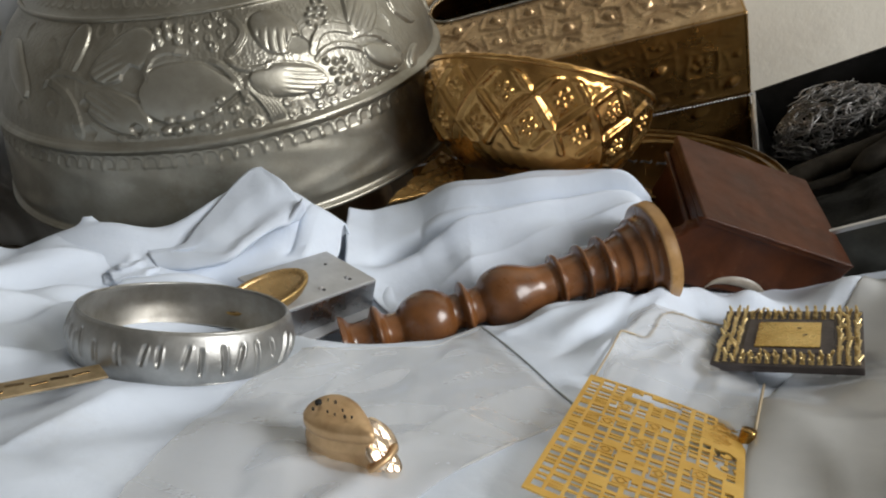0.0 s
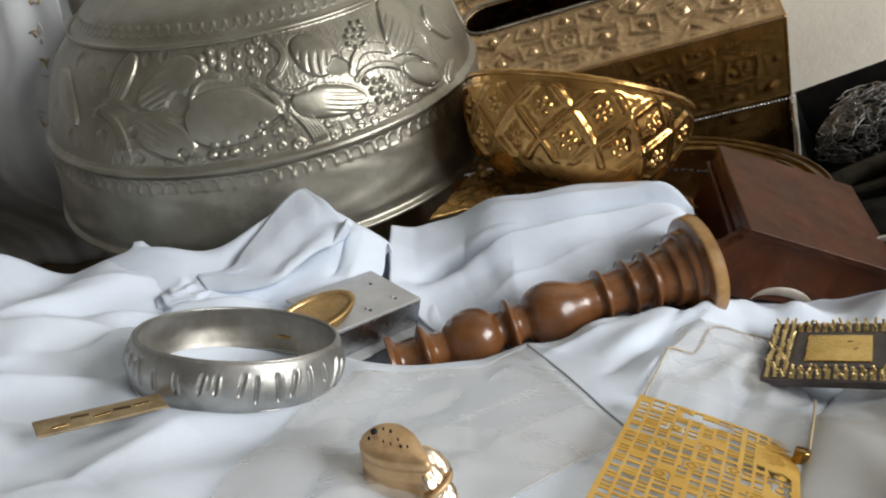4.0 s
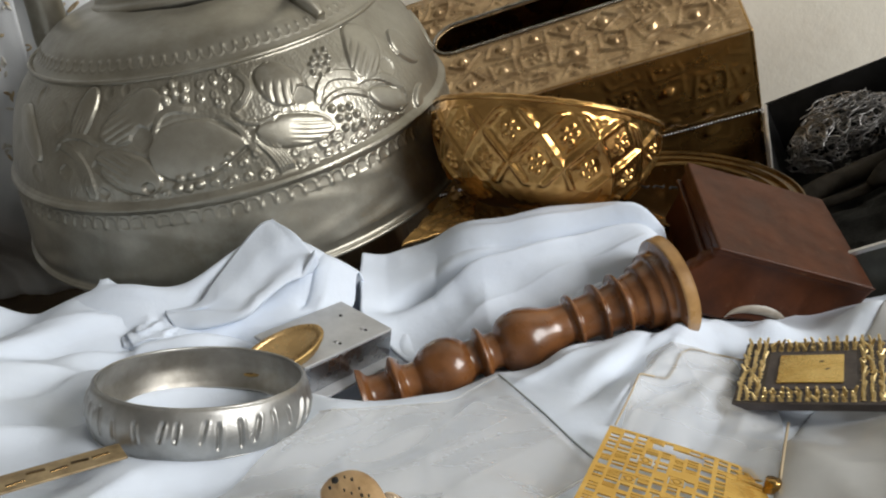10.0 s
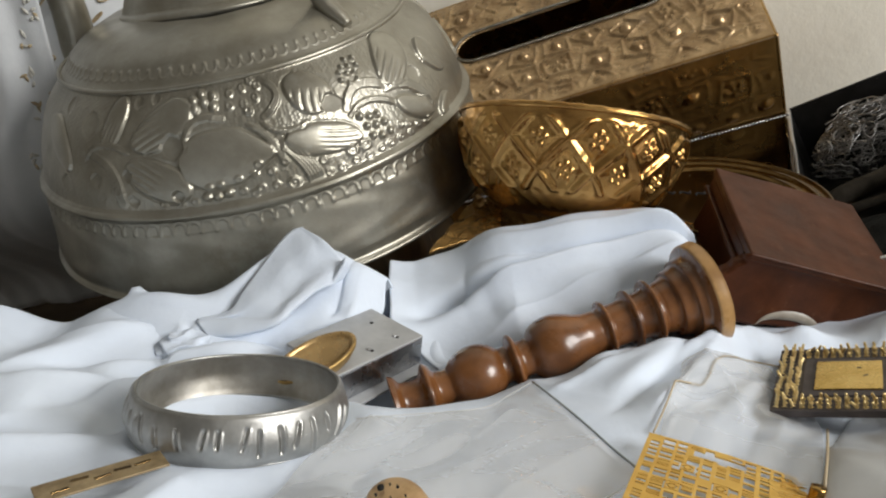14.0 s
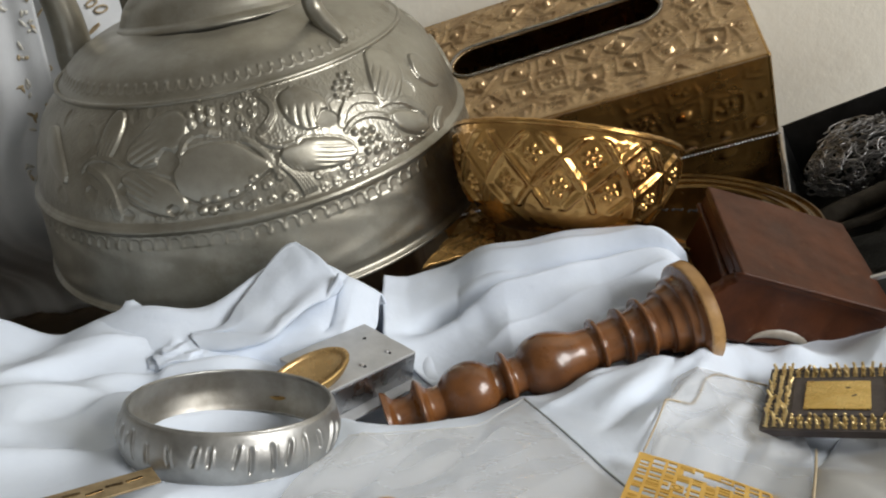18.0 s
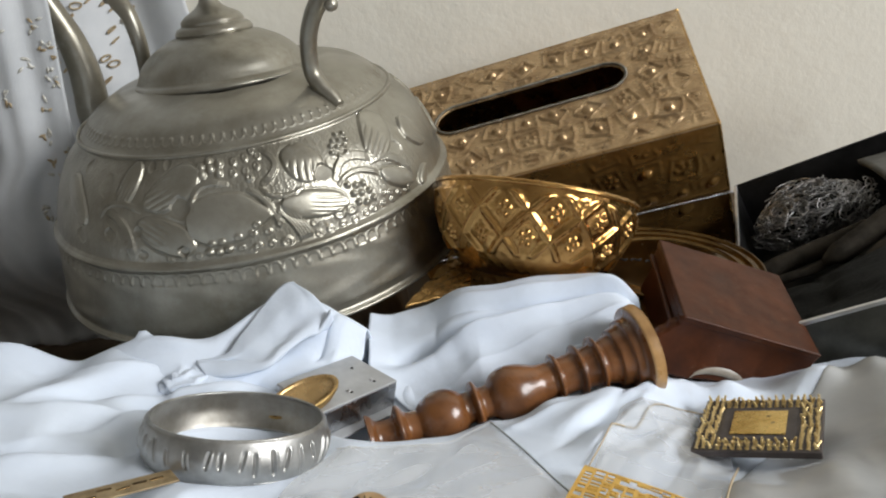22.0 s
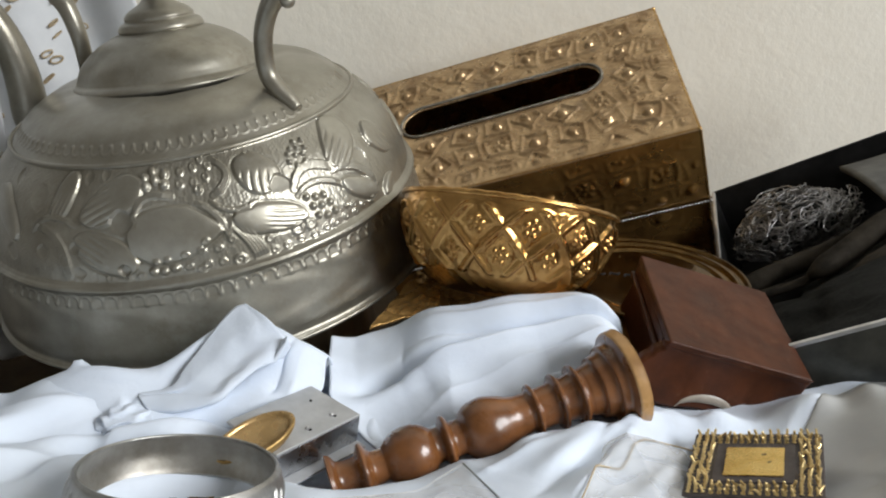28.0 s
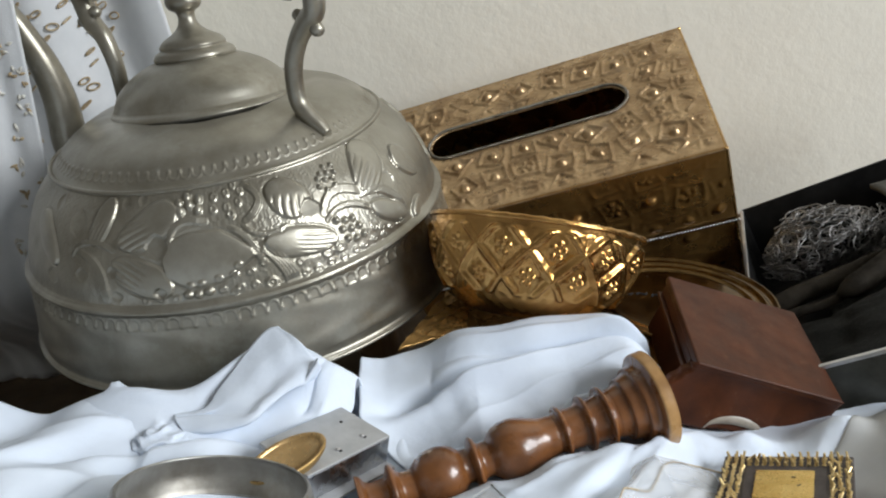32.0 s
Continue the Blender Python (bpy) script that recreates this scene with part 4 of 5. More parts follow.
def top_relief(a, b):
    x, y = a - BL, b
    dx = np.maximum(np.abs(x - SLOT_X) - (SLOT_L / 2 - SLOT_R), 0)
    away = np.clip((np.hypot(dx, y - SLOT_Y) - SLOT_R - 0.004) / 0.005, 0, 1)
    return 1.1 * embossed(a + 0.003, b + 0.006, 0.0222, 3.1) * away


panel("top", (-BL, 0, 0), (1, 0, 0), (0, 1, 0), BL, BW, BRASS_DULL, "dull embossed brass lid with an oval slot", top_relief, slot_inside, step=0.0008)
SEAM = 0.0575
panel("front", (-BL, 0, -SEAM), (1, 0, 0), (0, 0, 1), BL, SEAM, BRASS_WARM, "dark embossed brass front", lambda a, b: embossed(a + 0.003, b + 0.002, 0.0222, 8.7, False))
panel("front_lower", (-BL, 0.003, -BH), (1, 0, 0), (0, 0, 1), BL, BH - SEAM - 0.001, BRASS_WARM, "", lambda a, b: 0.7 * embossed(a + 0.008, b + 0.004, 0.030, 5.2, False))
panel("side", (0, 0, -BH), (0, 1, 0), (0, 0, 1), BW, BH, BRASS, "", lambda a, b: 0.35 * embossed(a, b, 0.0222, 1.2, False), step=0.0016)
panel("side", (-BL, BW, -BH), (0, -1, 0), (0, 0, 1), BW, BH, BRASS, step=0.004)
panel("back", (0, BW, -BH), (-1, 0, 0), (0, 0, 1), BL, BH, BRASS, step=0.004)
panel("bottom", (-BL, BW, -BH), (1, 0, 0), (0, -1, 0), BL, BW, BRASS, step=0.004)


def bead_chain(name, points, r, mat, parent, label=""):
    """A closed or open row of small beads soldered along an edge."""
    v, f = [], []
    ico = [(0, 0, 1), (0.89, 0, 0.45), (0.28, 0.85, 0.45), (-0.72, 0.53, 0.45), (-0.72, -0.53, 0.45), (0.28, -0.85, 0.45), (0.72, 0.53, -0.45), (-0.28, 0.85, -0.45), (-0.89, 0, -0.45), (-0.28, -0.85, -0.45), (0.72, -0.53, -0.45), (0, 0, -1)]
    tri = [(0, 1, 2), (0, 2, 3), (0, 3, 4), (0, 4, 5), (0, 5, 1), (1, 6, 2), (2, 7, 3), (3, 8, 4), (4, 9, 5), (5, 10, 1), (6, 7, 2), (7, 8, 3), (8, 9, 4), (9, 10, 5), (10, 6, 1), (11, 7, 6), (11, 8, 7), (11, 9, 8), (11, 10, 9), (11, 6, 10)]
    for p in points:
        k = len(v)
        v += [tuple(np.array(p) + r * np.array(q)) for q in ico]
        f += [tuple(i + k for i in t) for t in tri]
    return mesh_of(name, v, f, mat, parent, label)


half = SLOT_L / 2 - SLOT_R
perimeter = 4 * half + 2 * math.pi * (SLOT_R + 0.001)
rim_points = []
for k in range(190):
    d = k / 190 * perimeter
    if d < 2 * half:
        rim_points.append((SLOT_X - half + d, SLOT_Y - SLOT_R - 0.001, 0.0008))
    elif d < 2 * half + math.pi * (SLOT_R + 0.001):
        a = (d - 2 * half) / (SLOT_R + 0.001) - math.pi / 2
        rim_points.append((SLOT_X + half + (SLOT_R + 0.001) * math.cos(a), SLOT_Y + (SLOT_R + 0.001) * math.sin(a), 0.0008))
    elif d < 4 * half + math.pi * (SLOT_R + 0.001):
        rim_points.append((SLOT_X + half - (d - 2 * half - math.pi * (SLOT_R + 0.001)), SLOT_Y + SLOT_R + 0.001, 0.0008))
    else:
        a = (d - 4 * half - math.pi * (SLOT_R + 0.001)) / (SLOT_R + 0.001) + math.pi / 2
        rim_points.append((SLOT_X - half + (SLOT_R + 0.001) * math.cos(a), SLOT_Y + (SLOT_R + 0.001) * math.sin(a), 0.0008))
bead_chain("slot_rim", rim_points, 0.0013, DIM_STEEL, tissue_box, "beaded silver-coloured slot rim")
mesh_of("slot_band", *tube_mesh(rim_points + rim_points[:1], 0.0007, 8, False), DIM_STEEL, tissue_box)
bead_chain("seam_chain", [(-BL + BL * k / 110, -0.0012, -SEAM) for k in range(111)], 0.0010, STEEL, tissue_box, "beaded chain along the seam")

# ---- bowl ----
bowl = empty("bowl", frame_of((0.0147, 0.3742, 0.0664), (0.362, 0.550, 1)), "small embossed brass bowl leaning to one side", "bowl")


def bowl_relief(ang, row, z):
    """A raised lattice of diamonds, each with a floret of five beads."""
    n, low = 13, 0.0350
    v = np.clip(-z / low, 0, 1.6) * 2.7
    u = (ang / (2 * np.pi)) * n + 0.12
    p, q = (u + v / 2) % 1, (u - v / 2) % 1
    zone = np.clip((v - 0.26) / 0.12, 0, 1) * np.clip((2.72 - v) / 0.14, 0, 1) * (row < len(BOWL_OUTSIDE) - 2)
    line = np.maximum(np.exp(-((np.minimum(p, 1 - p)) / 0.085) ** 2), np.exp(-((np.minimum(q, 1 - q)) / 0.085) ** 2))
    cu, cv = (p + q) / 2, p - q
    flip = np.abs(cv) > 0.5
    du, dv = np.where(flip, (cu + 0.5) % 1, cu) - 0.5, np.where(flip, cv - np.sign(cv), cv)
    d1, d2 = p - 0.5, q - 0.5
    e, g = (d1 + d2) * 0.012, (d1 - d2) * 0.012
    rr, aa = np.hypot(e, g), np.arctan2(g, e)
    k5 = np.round((aa + 0.12) / 1.25664) * 1.25664 - 0.12
    dd = np.hypot(e - 0.0029 * np.cos(k5), g - 0.0029 * np.sin(k5))
    dots = np.sqrt(np.clip(1 - (dd / 0.0012) ** 2, 0, 1)) + 0.8 * np.sqrt(np.clip(1 - (rr / 0.0011) ** 2, 0, 1))
    pillow = np.clip(1 - (np.maximum(np.abs(d1), np.abs(d2)) / 0.44) ** 2, 0, 1)
    h = 0.0022 * line + 0.0016 * dots + 0.0005 * pillow
    return h * zone + 0.00012 * np.sin(40 * ang) * np.sin(900 * z)


BOWL_OUTSIDE = dense([(0.0, -0.0455), (0.022, -0.0450), (0.0355, -0.0395), (0.0458, -0.0280), (0.0515, -0.0140), (0.0537, -0.0015), (0.0540, 0.0)], 0.0007)
lathe("body", np.vstack([BOWL_OUTSIDE, smooth_profile([(0.0550, 0.0008), (0.0542, 0.0016), (0.0526, 0.0008), (0.0512, -0.004), (0.0488, -0.014), (0.0425, -0.027), (0.030, -0.040), (0.0, -0.0435)], 4)]), BRASS_BRIGHT, bowl, 640, relief=bowl_relief)

mesh_of("lip", *tube_mesh([(0.0541 * math.cos(a), 0.0541 * math.sin(a), 0.0000) for a in np.linspace(0, 2 * math.pi, 161)], 0.0011, 10, False), BRASS_BRIGHT, bowl, "smooth rounded lip")

# ---- brass dish and scrap under the bowl ----
dish = empty("brass_dish", frame_of((0.0812, 0.3794, plate_z(0.0812, 0.3794)), PLATE_N), "small round brass dish with a grooved rim behind the plinth, darkened for the box's reflection", "dish")
# the dark reflection of the box is put into the dish's colour
lathe("plate", dense([(0.0, 0.0030), (0.0350, 0.0030), (0.0372, 0.0026), (0.0390, 0.0036), (0.0405, 0.0042), (0.0418, 0.0034), (0.0440, 0.0040), (0.0462, 0.0052), (0.0480, 0.0046), (0.0498, 0.0054), (0.0512, 0.0062), (0.0522, 0.0056), (0.0512, 0.0040), (0.0450, 0.0022), (0.0350, 0.0012), (0.0, 0.0012)], 0.0006), BRASS_DARK, dish, 128)
for k, (mx, my) in enumerate(((0.0560, 0.3850), (0.0640, 0.3850), (0.0715, 0.3840))):
    q = dish.matrix_world.inverted() @ Vector((mx, my, plate_z(mx, my)))
    tube("engraved_mark", [(-0.0030, 0.0014, 0), (-0.0005, 0.0018, 0), (0.0003, 0.0, 0), (0.0010, -0.0018, 0), (0.0032, -0.0010, 0)], 0.0006, HOLE, dish, 6, "short black engraved stroke", at=Matrix.Translation((q.x, q.y, 0.0030)) @ pose(0, 0, 0, 0, 0, 30 + 15 * k))


def hammered_sheet():
    """A flat piece of brass that the bowl stands on."""
    x, y = np.meshgrid(np.linspace(-0.080, -0.004, 80), np.linspace(-0.1300, -0.0400, 92))
    z = 0.0003 * np.sin(210 * x + 2 * np.sin(150 * y)) * np.sin(190 * y + 2 * np.sin(120 * x)) + 0.0004 * np.sin(60 * x + 1) * np.sin(75 * y)
    ob = mesh_of("hammered_sheet", np.stack([x, y, z], -1).reshape(-1, 3), grid_faces(92, 80), TRAY_BRASS, at=frame_of((0.123, 0.400, plate_z(0.123, 0.400) - 0.0004), PLATE_N, (0.597, 0.802, 0)))
    ob.modifiers.new("thickness", "SOLIDIFY").thickness = 0.0012
    tagged(ob, "dull golden hammered brass sheet under the bowl", "metal sheet")


hammered_sheet()


def wrinkled_sheet():
    """A crumpled piece of thin brass that sticks out between kettle and bowl."""
    u, v = np.meshgrid(np.linspace(0, 1, 60), np.linspace(0, 1, 50))
    corner = [np.array(p) for p in ((-0.0601, 0.3236, 0.0402), (-0.0277, 0.343, 0.0341), (-0.0264, 0.3643, 0.0347), (-0.0385, 0.3813, 0.0365))]
    p = (corner[0] * ((1 - u) * (1 - v))[..., None] + corner[1] * (u * (1 - v))[..., None] + corner[2] * (u * v)[..., None] + corner[3] * ((1 - u) * v)[..., None])
    p[..., 2] += 0.0004 * np.sin(16 * u + 3 * np.sin(7 * v)) * np.sin(13 * v + 2) + 0.0006 * (1 - np.abs(np.sin(9 * u - 6 * v + 1))) ** 3 - 0.0008 * (1 - np.abs(np.sin(11 * v + 5 * u))) ** 3
    ob = mesh_of("brass_sheet", p.reshape(-1, 3), grid_faces(50, 60), TRAY_BRASS)
    ob.modifiers.new("thickness", "SOLIDIFY").thickness = 0.0012
    tagged(ob, "dull golden brass sheet with a bent edge beside the bowl", "metal sheet")


wrinkled_sheet()

# ---- black tray and its contents ----
TRAY_POSE = pose(0.1574, 0.5179, -0.0126) @ pose(0, 0, 0, 0, 0, -15.0) @ pose(0, 0, 0, -3.3) @ pose(0, 0, 0, 0, -17.8, 0)
tray = empty("tray", TRAY_POSE, "open black metal tray with pale edges, full of scrap", "tray")
TWX, TWY, TH = 0.30, 0.2178, 0.050
part("base", box_bm(TWX, TWY, 0.0016, 0.0, (TWX / 2, -TWY / 2, -TH)), TRAY, tray)
part("wall", box_bm(TWX, 0.0016, TH, 0.0, (TWX / 2, 0, -TH / 2)), TRAY, tray)
# the front wall carries the light that falls on it as a paler grey
part("wall", box_bm(TWX, 0.0016, TH, 0.0, (TWX / 2, -TWY, -TH / 2)), TRAY_LIT_SIDE, tray, "outer side in a paler grey for the light on it")
part("wall", box_bm(0.0016, TWY, TH, 0.0, (0, -TWY / 2, -TH / 2)), TRAY, tray)
part("wall", box_bm(0.0016, TWY, TH, 0.0, (TWX, -TWY / 2, -TH / 2)), TRAY, tray)
part("edge", box_bm(TWX, 0.0022, 0.0022, 0.0005, (TWX / 2, -TWY, 0.0008)), STEEL, tray, "bright bare metal edge")
part("edge", box_bm(0.0022, TWY, 0.0022, 0.0005, (0, -TWY / 2, 0.0008)), STEEL, tray, "bright bare metal edge")
part("edge", box_bm(TWX, 0.0022, 0.0022, 0.0005, (TWX / 2, 0, 0.0008)), TRAY, tray)


def in_tray(x, y, z):
    return TRAY_POSE @ Vector((x, y, z))


def wool():
    """A pad of coiled wire: long strands wound over a flattened core, dark for the shade between them."""
    rng = np.random.default_rng(5)
    verts, faces = [], []
    for k in range(620):
        n = rng.normal(size=3)
        n /= np.linalg.norm(n)
        size = np.array((0.036, 0.0225, 0.0160)) * (1 + 0.22 * math.sin(4 * n[0] + 2) * math.cos(3 * n[1] - 1) + 0.10 * math.sin(9 * n[1] + 5 * n[0])) * rng.uniform(0.80, 1.02)
        u = np.cross(n, rng.normal(size=3))
        u /= np.linalg.norm(u)
        w = np.cross(n, u)
        t = np.linspace(0, rng.uniform(1.6, 5.0), 15) + rng.uniform(0, 6.3)
        r, tip = rng.uniform(0.0040, 0.0120), rng.uniform(0.05, 0.35)
        loop = r * (np.cos(t)[:, None] * u + rng.uniform(0.4, 1.0) * np.sin(t)[:, None] * w + tip * np.sin(t * 0.7 + k)[:, None] * n)
        loop = n * size + loop * (1.2, 0.9, 0.6) + 0.0004 * rng.normal(size=(15, 3))
        v, f = tube_mesh(loop, 0.00042, 4, False)
        m = len(verts)
        verts += v
        faces += [tuple(i + m for i in g) for g in f]
    thing = empty("steel_wool", TRAY_POSE @ pose(0.0420, -0.0560, -0.0130, 6, 0, 13), "tangled grey steel wool pad in the black tray", "steel wool")
    tagged(mesh_of("wire_tangle", verts, faces, WOOL, thing), kind="stuff")
    # added core whose dark colour gives the shaded gaps between the wires
    lathe("core", smooth_profile([(0.0001, -0.0135), (0.016, -0.009), (0.0235, 0.0), (0.016, 0.009), (0.0001, 0.0135)]), SOOT_AND_SHADE, thing, 40, "dark core for the shade between the strands", relief=lambda a, r, z: 0.0015 * np.sin(5 * a + 90 * z), at=Matrix.Diagonal((1.18, 0.76, 1, 1)))


wool()


def lump(name, at, size, mat, label, category, seed, sharp=0.25):
    """An irregular crumpled mass."""
    bm = bmesh.new()
    bmesh.ops.create_icosphere(bm, subdivisions=5, radius=1.0)
    for v in bm.verts:
        n = noise.fractal(v.co * 1.6 + Vector((seed, 0, 0)), 0.8, 2.0, 5)
        v.co *= 1 + sharp * n
        v.co = Vector([math.copysign(abs(c) ** 0.8, c) for c in v.co])
    ob = part(name, bm, mat, None, smooth=True, at=at @ Matrix.Diagonal((*size, 1)))
    return tagged(ob, label, category)


lump("sooty_cloth", TRAY_POSE @ pose(0.075, -0.172, -0.030, 0, 0, 4), (0.085, 0.040, 0.022), SOOT_AND_SHADE, "dark sooty crumpled rag in the tray", "rag", 3)
lump("sooty_cloth", TRAY_POSE @ pose(0.13, -0.11, -0.040, 0, 0, 0), (0.09, 0.05, 0.018), SOOT_AND_SHADE, "dark sooty crumpled rag in the tray", "rag", 9)
for (x0, y0, z0), (x1, y1, z1), r in (((0.004, -0.118, -0.018), (0.070, -0.100, -0.012), 0.0058), ((0.042, -0.128, -0.014), (0.120, -0.090, -0.006), 0.0068), ((0.010, -0.128, -0.020), (0.060, -0.122, -0.016), 0.0028), ((0.06, -0.138, -0.016), (0.17, -0.11, -0.010), 0.0055)):
    pts = [np.array(in_tray(x0 + (x1 - x0) * s, y0 + (y1 - y0) * s, z0 + (z1 - z0) * s + 0.0012 * math.sin(7 * s + x0 * 90))) for s in np.linspace(0, 1, 7)]
    stick = mesh_of("stick", *tube_mesh(smooth_profile(pts, 3), np.interp(np.linspace(0, 1, 19), [0, 0.1, 0.6, 1], [0.3 * r, r, r, 0.25 * r]), 7), STICK)
    tagged(stick, "thin dry dark stick lying in the tray", "stick", "sticks in the tray")


def grey_flap():
    u, v = np.meshgrid(np.linspace(0, 1, 30), np.linspace(0, 1, 30))
    x = 0.078 + 0.10 * u + 0.022 * v
    y = -0.020 - 0.110 * v + 0.012 * u
    z = -0.006 - 0.006 * np.sin(3 * u) + 0.003 * np.sin(5 * v + 2 * u) - 0.018 * v * u
    ob = mesh_of("grey_rag", np.stack([x, y, z], -1).reshape(-1, 3), grid_faces(30, 30), RAG, at=TRAY_POSE)
    ob.modifiers.new("thickness", "SOLIDIFY").thickness = 0.003
    tagged(ob, "stiff grey felt rag sticking out of the tray", "rag")


grey_flap()

# ---- wooden plinth ----
plinth = empty("wooden_plinth", pose(0.0693, 0.2778, 0.0382) @ pose(0, 0, 0, 0, 0, -2.1) @ pose(0, 0, 0, 7.4) @ pose(0, 0, 0, 0, 29.3, 0), "reddish brown mahogany plinth lying tipped on the cloth", "plinth")
PX, PY = 0.0668, 0.0626
part("top", box_bm(PX, PY, 0.0036, 0.0008, (PX / 2, PY / 2, -0.0018)), MAHOGANY, plinth)


def moulding(name, x, depth, z0, z1):
    part(name, box_bm(depth, PY - 0.003, z1 - z0, 0.0006, (x + depth / 2, PY / 2, (z0 + z1) / 2)), MAHOGANY, plinth)


moulding("cove", 0.0006, 0.010, -0.0085, -0.0036)
moulding("bead", -0.0012, 0.010, -0.0105, -0.0085)
moulding("side_panel", 0.0030, 0.006, -0.030, -0.0105)
part("back_panel", box_bm(PX - 0.01, 0.005, 0.026, 0.0005, (PX / 2 + 0.003, PY - 0.005, -0.0166)), MAHOGANY, plinth)
part("side_panel", box_bm(0.005, PY - 0.004, 0.026, 0.0005, (PX - 0.004, PY / 2, -0.0166)), MAHOGANY, plinth)


ARCH, ARCH_HALF = 0.46, 0.19


def bracket_point(x, k, z):
    """A place on the front board: x along it, k from its top to its lower edge; its end flares out over a small notch."""
    notch = 0.0026 * math.exp(-(((k - 0.20) / 0.07) ** 2)) + 0.0016 * math.exp(-(((k - 0.36) / 0.05) ** 2))
    flare = (-0.0135 * k**1.15 + notch) * max(0.0, 1 - x) ** 5
    return (x * PX + flare, -0.0006 + 0.0030 * math.sin(math.pi * k) * (1 - k) - 0.004 * k**2, z)


def bracket():
    """The front board, flared at one end, with an arch and shaped feet cut into its lower edge."""
    n, rows = 70, 22
    xs = np.linspace(0, 1, n)
    arch = np.abs(xs - ARCH) / ARCH_HALF
    low = np.where(arch < 1, -0.0300 + 0.0030 * np.sqrt(np.clip(1 - arch**2, 0, 1)), -0.0300)
    foot = np.abs(xs - 0.78) / 0.10
    low = np.where(foot < 1, -0.0300 + 0.0040 * np.sqrt(np.clip(1 - foot**2, 0, 1)), low)
    verts, faces = [], []
    for back in (0.0, 0.006):
        for j in range(rows):
            k = j / (rows - 1)
            for i in range(n):
                x, y, z = bracket_point(xs[i], k, 0.0003 + (low[i] - 0.0003) * k)
                verts.append((x, y + back, z if not back else min(z, -0.0040)))
    g = grid_faces(rows, n)
    m = rows * n
    faces += [f[::-1] for f in g] + [tuple(i + m for i in f) for f in g]
    for i in range(n - 1):
        a, b = (rows - 1) * n + i, (rows - 1) * n + i + 1
        faces.append((a, a + m, b + m, b))
        faces.append((i, i + 1, i + 1 + m, i + m))
    for j in range(rows - 1):
        a, b = j * n, (j + 1) * n
        faces.append((a, a + m, b + m, b))
        a, b = a + n - 1, b + n - 1
        faces.append((a, b, b + m, a + m))
    mesh_of("bracket_board", verts, faces, MAHOGANY, plinth, "curved bracket board with an arch cut out")


bracket()
# the arch's lit inner edge, put on the board as a pale crescent
crescent = []
for rise, out in ((0.0050, -0.0002), (0.0056, 0.0008), (0.0084, 0.0008), (0.0091, -0.0002)):
    for step in np.linspace(-1, 1, 25):
        bow = math.sqrt(max(0.0, 1 - step**2))
        z = -0.0288 + rise * bow
        x, y, z = bracket_point(ARCH + ARCH_HALF * step, (0.0003 - z) / (0.0303 - 0.0030 * bow), z)
        crescent.append((x, y - out, z))
mesh_of("arch_edge", crescent, grid_faces(4, 25), LIT_EDGE, plinth, "pale band over the arch, its lit inner edge put in as colour")

# ---- candlestick ----
A, B = Vector((-0.0689, 0.2302, 0.0314)), Vector((0.0491, 0.2672, 0.0320))
CL = (B - A).length
candle = empty("candlestick", frame_of(A, B - A, (0, 0, 1)), "turned brown wooden candlestick lying on the cloth", "candlestick")
turned = [(0.0, 0.0001), (0.0, 0.0098), (0.008, 0.0104), (0.018, 0.0096), (0.034, 0.0070), (0.080, 0.0066), (0.092, 0.0080), (0.102, 0.0102), (0.111, 0.0107), (0.120, 0.0096), (0.130, 0.0074), (0.140, 0.0066), (0.168, 0.0064), (0.177, 0.0070), (0.192, 0.0087), (0.214, 0.0102), (0.246, 0.0111), (0.280, 0.0108), (0.308, 0.0094), (0.326, 0.0076), (0.334, 0.0068), (0.354, 0.0067), (0.360, 0.0082), (0.368, 0.0100), (0.377, 0.0101), (0.385, 0.0088), (0.392, 0.0070), (0.418, 0.0069), (0.428, 0.0079), (0.446, 0.0100), (0.476, 0.0116), (0.512, 0.0119), (0.548, 0.0108), (0.580, 0.0092), (0.606, 0.0081), (0.638, 0.0078)]


def ringed(f, neck, proud, half=0.011):
    """A rounded ring turned on the stem at f of its length."""
    return [(f - 2.1 * half, neck), (f - half, neck + 0.2 * proud), (f - 0.6 * half, neck + 0.8 * proud), (f, neck + proud), (f + 0.6 * half, neck + 0.8 * proud), (f + half, neck + 0.2 * proud), (f + 2.1 * half, neck + 0.0004)]


collar = [(0.638, 0.0078)] + ringed(0.666, 0.0077, 0.0027) + ringed(0.748, 0.0083, 0.0030) + ringed(0.815, 0.0091, 0.0032) + [(0.846, 0.0098)]
foot = [(0.846, 0.0098), (0.866, 0.0103), (0.878, 0.0109), (0.883, 0.0123), (0.903, 0.0128), (0.918, 0.0136), (0.924, 0.0151), (0.946, 0.0156), (0.954, 0.0168), (0.960, 0.0188)]
base_disc = [(0.960, 0.0188), (0.966, 0.0195), (0.994, 0.0197), (1.0, 0.0193), (1.0, 0.0140), (0.994, 0.0130), (0.994, 0.0001)]
for name, pts in (("baluster", turned), ("ringed_neck", collar), ("foot", foot), ("base_disc", base_disc)):
    lathe(name, smooth_profile([(r, f * CL) for f, r in pts], 5), WOOD_PALE if name == "base_disc" else WOOD, candle, 72, "paler edge of the round base" if name == "base_disc" else "")

# ---- bangle ----
bangle = empty("bangle", frame_of((-0.1000, 0.1927, 0.0793), (0.2778, 0.4096, 1)), "brushed silver bangle with stamped marks", "bangle")


